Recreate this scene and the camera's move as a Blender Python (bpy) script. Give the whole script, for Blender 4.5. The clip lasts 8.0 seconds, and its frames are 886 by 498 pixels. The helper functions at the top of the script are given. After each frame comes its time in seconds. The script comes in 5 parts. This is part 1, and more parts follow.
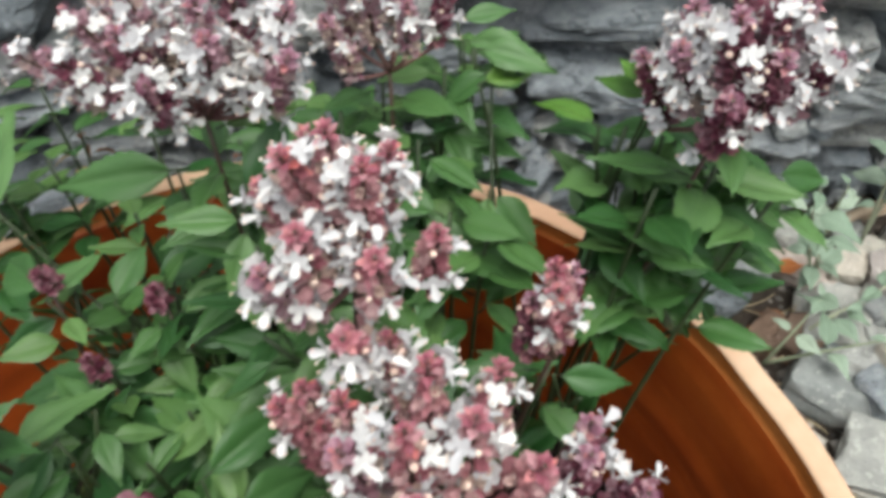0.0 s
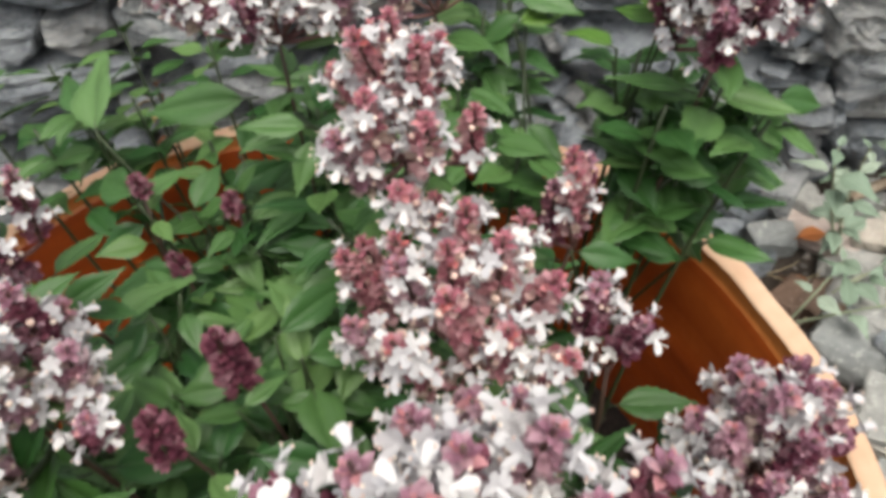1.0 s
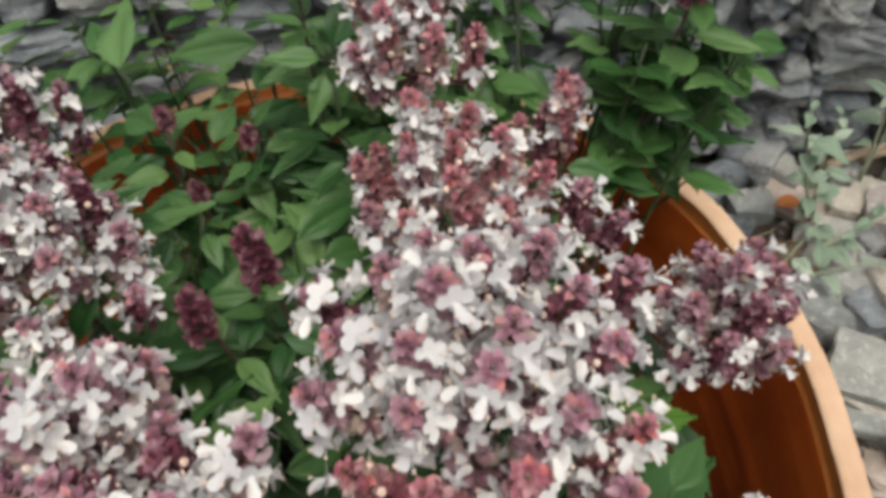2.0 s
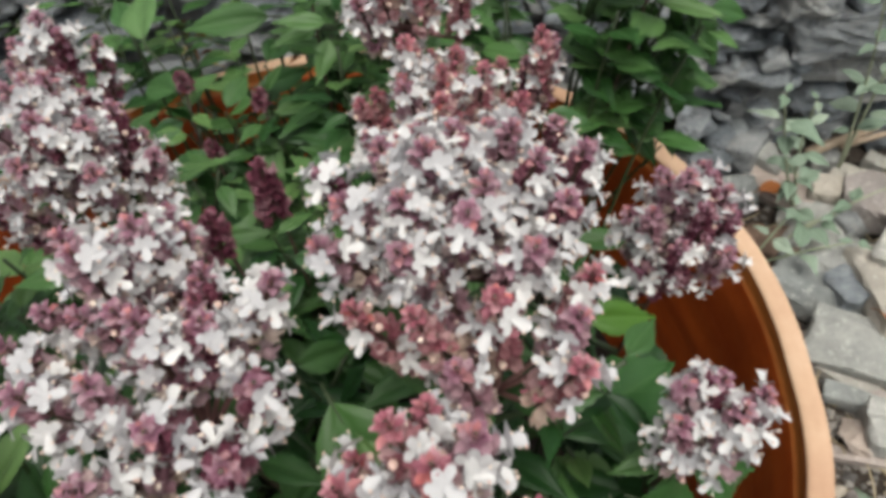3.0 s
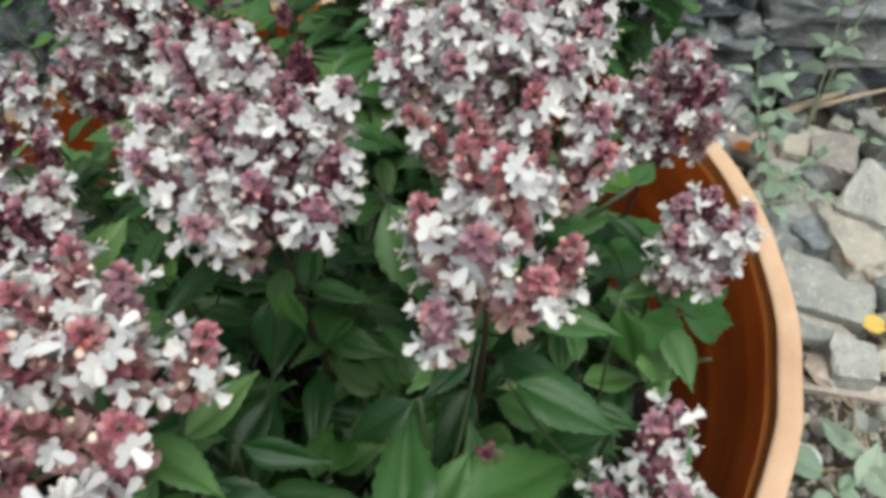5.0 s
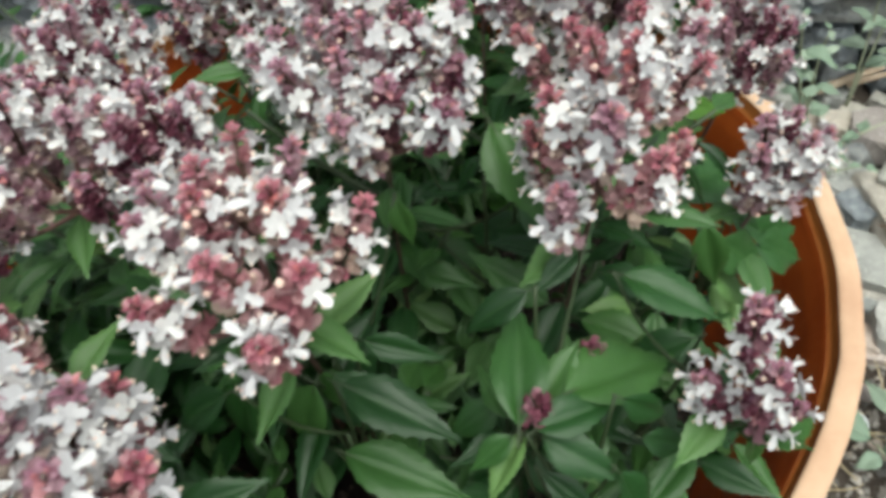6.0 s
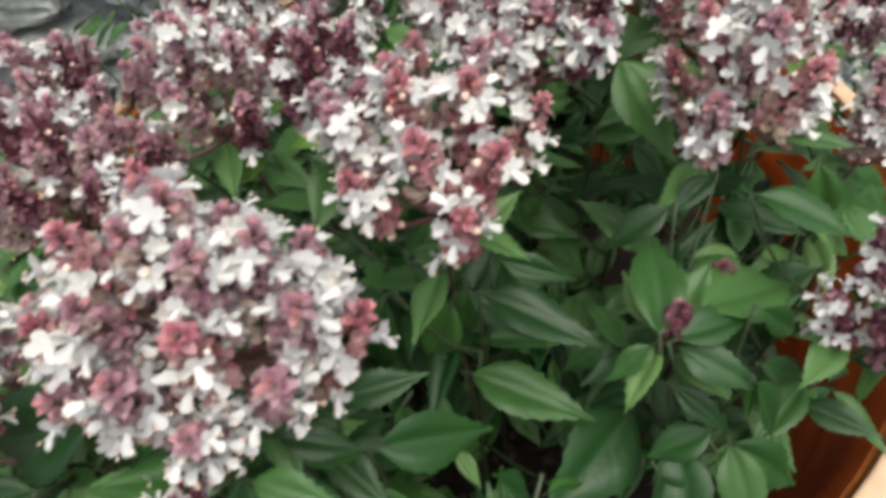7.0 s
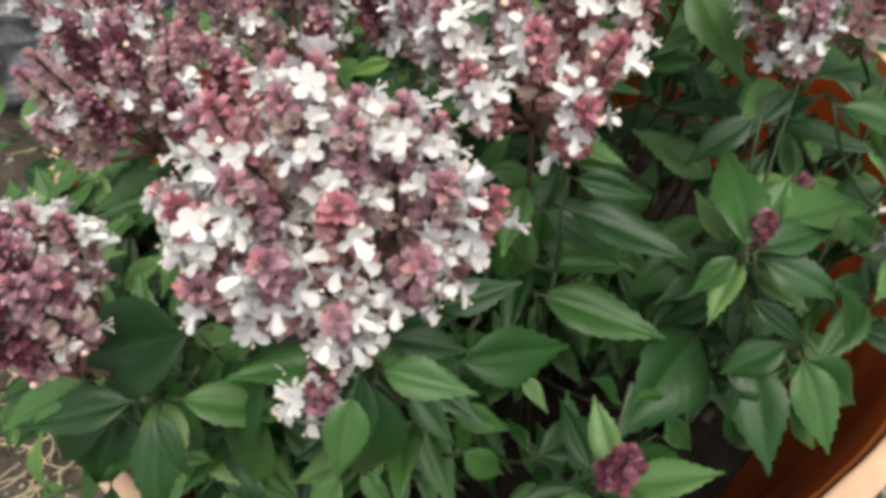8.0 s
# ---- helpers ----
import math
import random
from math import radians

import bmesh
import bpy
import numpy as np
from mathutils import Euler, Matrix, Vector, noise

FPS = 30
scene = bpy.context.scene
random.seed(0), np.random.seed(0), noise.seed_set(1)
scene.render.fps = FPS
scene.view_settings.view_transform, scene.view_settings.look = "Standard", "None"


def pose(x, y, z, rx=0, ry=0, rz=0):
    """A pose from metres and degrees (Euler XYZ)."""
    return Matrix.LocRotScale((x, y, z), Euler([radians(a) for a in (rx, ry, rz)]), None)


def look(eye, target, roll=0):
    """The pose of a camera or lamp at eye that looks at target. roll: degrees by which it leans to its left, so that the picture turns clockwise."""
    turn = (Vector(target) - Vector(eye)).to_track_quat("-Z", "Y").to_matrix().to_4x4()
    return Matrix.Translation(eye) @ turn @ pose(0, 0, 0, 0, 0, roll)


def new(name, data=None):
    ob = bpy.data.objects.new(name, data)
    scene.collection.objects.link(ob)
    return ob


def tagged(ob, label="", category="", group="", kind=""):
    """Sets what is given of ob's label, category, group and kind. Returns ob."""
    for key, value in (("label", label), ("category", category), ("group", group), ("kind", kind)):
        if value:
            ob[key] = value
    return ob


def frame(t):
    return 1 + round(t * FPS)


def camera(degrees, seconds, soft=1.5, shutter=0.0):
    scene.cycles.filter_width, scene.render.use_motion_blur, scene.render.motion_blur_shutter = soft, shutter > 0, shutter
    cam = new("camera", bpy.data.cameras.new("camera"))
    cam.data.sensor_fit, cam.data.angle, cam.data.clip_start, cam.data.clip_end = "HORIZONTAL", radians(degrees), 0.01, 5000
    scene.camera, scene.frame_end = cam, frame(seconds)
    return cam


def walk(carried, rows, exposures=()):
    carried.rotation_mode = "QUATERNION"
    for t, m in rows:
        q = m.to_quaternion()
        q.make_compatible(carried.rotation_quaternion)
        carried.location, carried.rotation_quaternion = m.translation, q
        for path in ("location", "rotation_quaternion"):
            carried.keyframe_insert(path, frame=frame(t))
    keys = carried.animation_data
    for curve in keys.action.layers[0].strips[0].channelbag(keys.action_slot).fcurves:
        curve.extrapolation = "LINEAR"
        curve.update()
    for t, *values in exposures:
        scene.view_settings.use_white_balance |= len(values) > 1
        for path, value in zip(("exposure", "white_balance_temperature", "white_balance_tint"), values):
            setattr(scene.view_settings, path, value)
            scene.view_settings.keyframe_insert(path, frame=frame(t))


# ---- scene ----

# ---- camera ----
cam = camera(62.7, 8.0, soft=4.2, shutter=0.4)
walk(cam, [
    (0, look((0.1344, -0.0659, 0.6606), (0.1254, 0.1173, 0.4232), -8.81)),
    (0.5, look((0.1266, -0.0933, 0.6662), (0.1086, 0.0905, 0.4298), -10.25)),
    (1, look((0.1315, -0.1220, 0.6710), (0.1080, 0.0614, 0.4347), -11.31)),
    (1.5, look((0.1247, -0.1440, 0.6734), (0.1055, 0.0366, 0.4346), -9.79)),
    (3, look((0.1289, -0.2159, 0.6846), (0.1098, -0.0305, 0.4495), -9.71)),
    (3.5, look((0.1208, -0.2387, 0.6839), (0.1085, -0.0501, 0.4510), -7.57)),
    (4, look((0.1169, -0.2597, 0.6835), (0.1071, -0.0739, 0.4482), -6.89)),
    (4.5, look((0.1134, -0.2727, 0.6816), (0.1057, -0.0872, 0.4459), -6.16)),
    (5.8, look((0.0811, -0.3077, 0.6787), (0.0696, -0.1243, 0.4416), -7.90)),
    (6, look((0.0741, -0.3166, 0.6780), (0.0584, -0.1313, 0.4427), -8.50)),
    (6.5, look((0.0548, -0.3289, 0.6784), (0.0429, -0.1431, 0.4431), -7.15)),
    (7, look((0.0320, -0.3496, 0.6714), (0.0090, -0.1584, 0.4413), -8.78)),
    (7.5, look((0.0120, -0.3615, 0.6644), (-0.0062, -0.1751, 0.4300), -8.34)),
    (8, look((-0.0026, -0.3640, 0.6615), (-0.0189, -0.1811, 0.4243), -7.87)),
], exposures=[
    (0.0, 0.88, 6500, 6), (0.5, 0.92, 6700, 9), (1.0, 0.83, 6800, 11), (1.5, 0.44, 6950, 10), (3.0, 0.48, 6700, 8), (4.5, 0.48, 6500, 4),
    (6.0, 0.75, 6500, 2), (7.0, 0.77, 6800, 6), (8.0, 0.80, 6900, 9)])

# ---- world and sun: bright overcast sky ----
world = bpy.data.worlds.new("sky")
scene.world = world
world.use_nodes = True
wn = world.node_tree.nodes
sky = wn.new("ShaderNodeTexSky")
sky.sky_type = "NISHITA"
sky.sun_disc = False
sky.sun_elevation = radians(73)
sky.sun_rotation = radians(144)
sky.dust_density = 4.0
wn["Background"].inputs["Strength"].default_value = 0.15
veil = wn.new("ShaderNodeHueSaturation")      # thin cloud takes most of the blue out of the sky
veil.inputs["Saturation"].default_value = 0.3
world.node_tree.links.new(sky.outputs[0], veil.inputs["Color"])
world.node_tree.links.new(veil.outputs[0], wn["Background"].inputs["Color"])
sun_data = bpy.data.lights.new("sun", "SUN")
sun_data.energy = 1.5
sun_data.angle = radians(50)
sun_data.color = (1.0, 0.97, 0.93)
sun = new("sun", sun_data)
sun.matrix_world = look((0.55, -0.75, 3.0), (0, 0, 0))

RIM = 0.32          # height of the pot's rim over the ground
SOIL = 0.15         # height of the soil in the pot
POT_X, POT_Y = -0.002, -0.008   # the pot's middle


# ---- materials ----
def material(name, build):
    m = bpy.data.materials.new(name)
    m.use_nodes = True
    t = m.node_tree
    build(t, t.nodes["Principled BSDF"], t.nodes["Material Output"])
    return m


def noise_node(t, scale, detail=4.0, rough=0.55, coord="Object"):
    tc = t.nodes.new("ShaderNodeTexCoord")
    n = t.nodes.new("ShaderNodeTexNoise")
    n.inputs["Scale"].default_value, n.inputs["Detail"].default_value, n.inputs["Roughness"].default_value = scale, detail, rough
    t.links.new(tc.outputs[coord], n.inputs["Vector"])
    return n.outputs["Fac"]


def ramp(t, fac, *stops):
    r = t.nodes.new("ShaderNodeValToRGB")
    el = r.color_ramp.elements
    while len(el) < len(stops):
        el.new(0.5)
    for e, (p, c) in zip(el, stops):
        e.position, e.color = p, (*c, 1)
    t.links.new(fac, r.inputs["Fac"])
    return r.outputs["Color"]


def mix(t, fac, a, b, kind="MIX"):
    m = t.nodes.new("ShaderNodeMix")
    m.data_type, m.blend_type = "RGBA", kind
    for s, v in ((0, fac), (6, a), (7, b)):
        if isinstance(v, (int, float)):
            m.inputs[s].default_value = v
        elif isinstance(v, tuple):
            m.inputs[s].default_value = (*v, 1)
        else:
            t.links.new(v, m.inputs[s])
    return m.outputs[2]


def math_node(t, op, a, b=None, c=None):
    m = t.nodes.new("ShaderNodeMath")
    m.operation = op
    for i, v in enumerate((a, b, c)):
        if v is None:
            continue
        if isinstance(v, (int, float)):
            m.inputs[i].default_value = v
        else:
            t.links.new(v, m.inputs[i])
    return m.outputs[0]


def bump(t, p, height, strength=0.3, distance=0.002):
    b = t.nodes.new("ShaderNodeBump")
    b.inputs["Strength"].default_value, b.inputs["Distance"].default_value = strength, distance
    t.links.new(height, b.inputs["Height"])
    t.links.new(b.outputs[0], p.inputs["Normal"])


def translucent(t, p, out, color, amount):
    tr = t.nodes.new("ShaderNodeBsdfTranslucent")
    ms = t.nodes.new("ShaderNodeMixShader")
    ms.inputs[0].default_value = amount
    t.links.new(color, tr.inputs["Color"])
    t.links.new(p.outputs[0], ms.inputs[1])
    t.links.new(tr.outputs[0], ms.inputs[2])
    t.links.new(ms.outputs[0], out.inputs["Surface"])


def leaf_material(name, dark, mid, light, rough):
    def build(t, p, out):
        info = t.nodes.new("ShaderNodeObjectInfo")
        uv = t.nodes.new("ShaderNodeUVMap")
        sep = t.nodes.new("ShaderNodeSeparateXYZ")
        t.links.new(uv.outputs[0], sep.inputs[0])
        across = math_node(t, "ABSOLUTE", math_node(t, "SUBTRACT", sep.outputs[1], 0.5))
        veins = math_node(t, "SINE", math_node(t, "MULTIPLY", math_node(t, "SUBTRACT", sep.outputs[0], math_node(t, "MULTIPLY", across, 0.56)), 26.0))
        veins = math_node(t, "POWER", math_node(t, "MULTIPLY_ADD", veins, 0.5, 0.5), 9.0)
        rib = math_node(t, "LESS_THAN", across, 0.022)
        base = ramp(t, info.outputs["Random"], (0.0, dark), (0.55, mid), (1.0, light))
        blot = noise_node(t, 3.2, 5.0)
        base = mix(t, math_node(t, "MULTIPLY", blot, 0.45), base, dark)
        base = mix(t, math_node(t, "MULTIPLY", veins, 0.03), base, light)
        base = mix(t, math_node(t, "MULTIPLY", rib, 0.16), base, light)
        t.links.new(base, p.inputs["Base Color"])
        p.inputs["Roughness"].default_value = rough
        p.inputs["Specular IOR Level"].default_value = 0.32
        fine = noise_node(t, 26.0, 3.0)
        bump(t, p, math_node(t, "ADD", math_node(t, "MULTIPLY", veins, -0.25), math_node(t, "MULTIPLY", fine, 0.5)), 0.08, 0.02)
        translucent(t, p, out, mix(t, 0.4, base, (0.14, 0.30, 0.05)), 0.07)
    return material(name, build)


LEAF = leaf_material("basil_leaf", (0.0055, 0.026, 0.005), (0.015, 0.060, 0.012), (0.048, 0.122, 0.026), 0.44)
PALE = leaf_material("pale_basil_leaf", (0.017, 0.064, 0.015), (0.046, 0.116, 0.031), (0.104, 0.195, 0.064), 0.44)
YOUNG = leaf_material("young_leaf", (0.030, 0.082, 0.020), (0.060, 0.135, 0.036), (0.115, 0.205, 0.062), 0.44)
LUSH = leaf_material("lush_leaf", (0.022, 0.074, 0.016), (0.050, 0.125, 0.032), (0.11, 0.205, 0.065), 0.44)
BRIGHT = leaf_material("bright_leaf", (0.045, 0.115, 0.014), (0.085, 0.185, 0.024), (0.14, 0.26, 0.05), 0.45)
WEED = leaf_material("weed_leaf", (0.13, 0.19, 0.13), (0.20, 0.27, 0.20), (0.31, 0.37, 0.29), 0.65)


def tissue(name, stops, rough=0.55, through_light=0.32, mottle=0.3, per="island"):
    def build(t, p, out):
        if per == "island":
            fac = t.nodes.new("ShaderNodeNewGeometry").outputs["Random Per Island"]
        else:
            fac = t.nodes.new("ShaderNodeObjectInfo").outputs["Random"]
        base = ramp(t, fac, *stops)
        base = mix(t, math_node(t, "MULTIPLY", noise_node(t, 420.0, 3.0), mottle), base, stops[0][1])
        t.links.new(base, p.inputs["Base Color"])
        p.inputs["Roughness"].default_value = rough
        bump(t, p, noise_node(t, 900.0, 2.0), 0.25, 0.0006)
        if through_light:
            translucent(t, p, out, base, through_light)
    return material(name, build)


CALYX = tissue("purple_calyx", ((0.0, (0.27, 0.125, 0.165)), (0.3, (0.47, 0.29, 0.33)), (0.65, (0.63, 0.49, 0.51)), (1.0, (0.62, 0.53, 0.43))))
REDCALYX = tissue("red_calyx", ((0.0, (0.31, 0.11, 0.135)), (0.4, (0.52, 0.27, 0.285)), (0.75, (0.67, 0.48, 0.475)), (1.0, (0.64, 0.53, 0.42))))
CORAL = tissue("coral_bract", ((0.0, (0.31, 0.09, 0.13)), (0.5, (0.50, 0.20, 0.235)), (0.8, (0.60, 0.35, 0.375)), (1.0, (0.64, 0.18, 0.16))))
BRACT = tissue("red_bract", ((0.0, (0.26, 0.11, 0.165)), (0.4, (0.43, 0.235, 0.295)), (0.75, (0.55, 0.38, 0.42)), (1.0, (0.58, 0.20, 0.19))))
DARKCALYX = tissue("dark_purple_calyx", ((0.0, (0.13, 0.030, 0.055)), (0.6, (0.28, 0.095, 0.135)), (1.0, (0.46, 0.27, 0.31))))
PETAL = tissue("white_petal", ((0.0, (0.50, 0.495, 0.505)), (0.5, (0.58, 0.575, 0.575)), (1.0, (0.68, 0.67, 0.65))), 0.6, 0.22, 0.10, "object")
CREAM = tissue("cream_bud", ((0.0, (0.62, 0.42, 0.36)), (0.5, (0.76, 0.60, 0.50)), (1.0, (0.82, 0.73, 0.62))), 0.5, 0.1)
STEM = tissue("purple_stem", ((0.0, (0.05, 0.028, 0.02)), (1.0, (0.10, 0.055, 0.04))), 0.55, 0.0, 0.5, "object")
STALK = tissue("flower_stalk", ((0.0, (0.14, 0.06, 0.06)), (1.0, (0.25, 0.13, 0.11))), 0.55, 0.0, 0.5, "object")
GREENSTEM = tissue("green_stem", ((0.0, (0.018, 0.034, 0.010)), (1.0, (0.036, 0.055, 0.02))), 0.55, 0.0, 0.5, "object")


def terracotta(name, dark, mid, light, rough, rings):
    def build(t, p, out):
        big, fine = noise_node(t, 7.0, 6.0, 0.65), noise_node(t, 160.0, 5.0, 0.7)
        base = ramp(t, big, (0.3, dark), (0.52, mid), (0.75, light))
        base = mix(t, math_node(t, "MULTIPLY", fine, 0.3), base, dark)
        tc = t.nodes.new("ShaderNodeTexCoord")
        sep = t.nodes.new("ShaderNodeSeparateXYZ")
        t.links.new(tc.outputs["Object"], sep.inputs[0])
        warp = math_node(t, "MULTIPLY_ADD", big, 0.012, sep.outputs[2])
        ring = t.nodes.new("ShaderNodeTexNoise")
        ring.noise_dimensions = "1D"
        ring.inputs["Scale"].default_value, ring.inputs["Detail"].default_value = 55.0, 5.0
        t.links.new(warp, ring.inputs["W"])
        if rings:
            base = mix(t, math_node(t, "MULTIPLY", math_node(t, "SUBTRACT", ring.outputs["Fac"], 0.36), 1.3), base, dark)
        t.links.new(base, p.inputs["Base Color"])
        r = t.nodes.new("ShaderNodeMapRange")
        r.inputs["To Min"].default_value, r.inputs["To Max"].default_value = rough - 0.12, rough + 0.15
        t.links.new(fine, r.inputs["Value"])
        t.links.new(r.outputs[0], p.inputs["Roughness"])
        h = math_node(t, "MULTIPLY_ADD", fine, 0.35, math_node(t, "MULTIPLY", ring.outputs["Fac"], 0.6 if rings else 0.2))
        bump(t, p, h, 0.35, 0.003)
    return material(name, build)


CLAY_IN = terracotta("terracotta_inside", (0.15, 0.021, 0.004), (0.34, 0.066, 0.010), (0.47, 0.12, 0.020), 0.36, True)
CLAY_RIM = terracotta("terracotta_rim", (0.38, 0.22, 0.135), (0.51, 0.34, 0.22), (0.61, 0.45, 0.32), 0.85, False)
CLAY_EDGE = terracotta("ochre_glaze", (0.22, 0.06, 0.012), (0.36, 0.115, 0.024), (0.45, 0.18, 0.05), 0.45, False)
CLAY_OUT = terracotta("terracotta_outside", (0.36, 0.13, 0.05), (0.50, 0.21, 0.09), (0.58, 0.30, 0.16), 0.8, False)


def rocky(name, dark, mid, light, scale=14.0, rough=0.85, strength=0.6):
    def build(t, p, out):
        info = t.nodes.new("ShaderNodeObjectInfo")
        big, fine = noise_node(t, scale, 6.0, 0.65), noise_node(t, scale * 14, 5.0, 0.7)
        base = ramp(t, big, (0.25, dark), (0.5, mid), (0.78, light))
        base = mix(t, math_node(t, "MULTIPLY", fine, 0.75), base, dark)
        hue = ramp(t, info.outputs["Random"], (0.0, (0.72, 0.74, 0.76)), (0.5, (1.0, 1.0, 1.0)), (0.8, (1.05, 0.96, 0.88)), (1.0, (1.15, 1.14, 1.08)))
        base = mix(t, 1.0, base, hue, "MULTIPLY")
        spots = noise_node(t, scale * 5, 3.0, 0.8)
        base = mix(t, math_node(t, "MULTIPLY", math_node(t, "GREATER_THAN", spots, 0.60), 0.45), base, light)
        base = mix(t, math_node(t, "MULTIPLY", math_node(t, "LESS_THAN", spots, 0.37), 0.55), base, dark)
        t.links.new(base, p.inputs["Base Color"])
        p.inputs["Roughness"].default_value = rough
        p.inputs["Specular IOR Level"].default_value = 0.2
        bump(t, p, math_node(t, "MULTIPLY_ADD", fine, 0.5, big), strength, 0.006)
    return material(name, build)


def slaty(name, dark, mid, light):
    def build(t, p, out):
        info = t.nodes.new("ShaderNodeObjectInfo")
        tc = t.nodes.new("ShaderNodeTexCoord")
        mp = t.nodes.new("ShaderNodeMapping")
        mp.inputs["Scale"].default_value = (14.0, 14.0, 75.0)
        geo = t.nodes.new("ShaderNodeNewGeometry")
        t.links.new(geo.outputs["Position"], mp.inputs["Vector"])
        layers = t.nodes.new("ShaderNodeTexNoise")
        layers.inputs["Scale"].default_value, layers.inputs["Detail"].default_value, layers.inputs["Roughness"].default_value = 1.0, 8.0, 0.7
        t.links.new(mp.outputs[0], layers.inputs["Vector"])
        fine = t.nodes.new("ShaderNodeTexNoise")
        fine.inputs["Scale"].default_value, fine.inputs["Detail"].default_value, fine.inputs["Roughness"].default_value = 130.0, 6.0, 0.75
        t.links.new(geo.outputs["Position"], fine.inputs["Vector"])
        base = ramp(t, layers.outputs["Fac"], (0.3, dark), (0.5, mid), (0.72, light))
        base = mix(t, math_node(t, "MULTIPLY", math_node(t, "GREATER_THAN", fine.outputs["Fac"], 0.58), 0.5), base, (0.46, 0.47, 0.46))
        pits = t.nodes.new("ShaderNodeTexNoise")
        pits.inputs["Scale"].default_value, pits.inputs["Detail"].default_value, pits.inputs["Roughness"].default_value = 48.0, 7.0, 0.8
        t.links.new(geo.outputs["Position"], pits.inputs["Vector"])
        # crevice shade painted into the mottling: dark in the pits, pale on the humps
        base = mix(t, math_node(t, "MULTIPLY", math_node(t, "LESS_THAN", pits.outputs["Fac"], 0.43), 0.65), base, dark)
        base = mix(t, math_node(t, "MULTIPLY", math_node(t, "GREATER_THAN", pits.outputs["Fac"], 0.60), 0.45), base, light)
        hue = ramp(t, info.outputs["Random"], (0.0, (0.6, 0.62, 0.64)), (0.5, (1.0, 1.0, 1.0)), (0.8, (1.12, 1.04, 0.95)), (1.0, (1.3, 1.3, 1.25)))
        base = mix(t, 1.0, base, hue, "MULTIPLY")
        t.links.new(base, p.inputs["Base Color"])
        p.inputs["Roughness"].default_value = 0.85
        chips = t.nodes.new("ShaderNodeTexVoronoi")
        chips.inputs["Scale"].default_value = 75.0
        wob = t.nodes.new("ShaderNodeMix")
        wob.data_type, wob.blend_type = "RGBA", "ADD"
        wob.inputs[0].default_value = 0.06
        t.links.new(geo.outputs["Position"], wob.inputs[6])
        t.links.new(fine.outputs["Color"], wob.inputs[7])
        t.links.new(wob.outputs[2], chips.inputs["Vector"])
        h = math_node(t, "MULTIPLY_ADD", pits.outputs["Fac"], 0.9, math_node(t, "MULTIPLY_ADD", fine.outputs["Fac"], 0.6, layers.outputs["Fac"]))
        bump(t, p, math_node(t, "MULTIPLY_ADD", chips.outputs["Distance"], 0.4, h), 0.8, 0.010)
    return material(name, build)


SLATE = slaty("dark_slate", (0.088, 0.102, 0.112), (0.31, 0.345, 0.365), (0.56, 0.60, 0.615))
PALESTONE = rocky("pale_stone", (0.29, 0.29, 0.265), (0.52, 0.52, 0.48), (0.68, 0.67, 0.62), 22.0, 0.85, 1.0)
GREYSTONE = rocky("grey_stone", (0.20, 0.215, 0.205), (0.42, 0.435, 0.41), (0.57, 0.575, 0.53), 22.0, 0.85, 1.0)
PINKSTONE = rocky("pinkish_stone", (0.27, 0.235, 0.215), (0.46, 0.41, 0.375), (0.60, 0.55, 0.51), 22.0)
BROWNSTONE = rocky("brown_stone", (0.09, 0.06, 0.045), (0.17, 0.12, 0.09), (0.26, 0.19, 0.15), 20.0)
WHITESTONE = rocky("white_stone", (0.55, 0.55, 0.56), (0.70, 0.70, 0.71), (0.80, 0.80, 0.80), 20.0, 0.6, 0.2)
MORTAR = rocky("grey_mortar", (0.12, 0.133, 0.143), (0.36, 0.385, 0.40), (0.58, 0.60, 0.61), 45.0, 0.95, 1.0)
EARTH = rocky("garden_earth", (0.030, 0.025, 0.020), (0.068, 0.058, 0.049), (0.14, 0.125, 0.108), 24.0, 0.95, 1.0)
COMPOST = rocky("potting_soil", (0.006, 0.0045, 0.004), (0.017, 0.012, 0.010), (0.045, 0.034, 0.027), 40.0, 0.95, 1.0)
WOOD = rocky("weathered_wood", (0.20, 0.16, 0.12), (0.36, 0.30, 0.23), (0.50, 0.44, 0.36), 30.0, 0.8, 0.4)
STRAW = rocky("dry_straw", (0.30, 0.24, 0.14), (0.48, 0.40, 0.26), (0.60, 0.53, 0.38), 40.0, 0.7, 0.2)
GRIT = tissue("stone_chips", ((0.0, (0.07, 0.065, 0.06)), (0.4, (0.22, 0.21, 0.19)), (0.8, (0.40, 0.37, 0.33)), (1.0, (0.55, 0.48, 0.38))), 0.9, 0.0, 0.4)
WEEDSTEM = tissue("weed_stem", ((0.0, (0.20, 0.24, 0.15)), (1.0, (0.34, 0.36, 0.25))), 0.6, 0.0, 0.4, "object")
ORANGELEAF = rocky("orange_dead_leaf", (0.28, 0.09, 0.03), (0.48, 0.19, 0.06), (0.58, 0.28, 0.12), 40.0, 0.6, 0.3)
BROWNLEAF = rocky("brown_dead_leaf", (0.14, 0.06, 0.03), (0.30, 0.14, 0.07), (0.42, 0.23, 0.13), 40.0, 0.6, 0.3)
DRYLEAF = rocky("dry_straw_leaf", (0.24, 0.17, 0.07), (0.42, 0.33, 0.15), (0.56, 0.48, 0.26), 40.0, 0.7, 0.3)
YELLOWLEAF = rocky("yellow_dead_leaf", (0.40, 0.26, 0.05), (0.60, 0.45, 0.12), (0.70, 0.60, 0.28), 40.0, 0.6, 0.3)


# ---- building helpers ----
WORLD_OF = {}


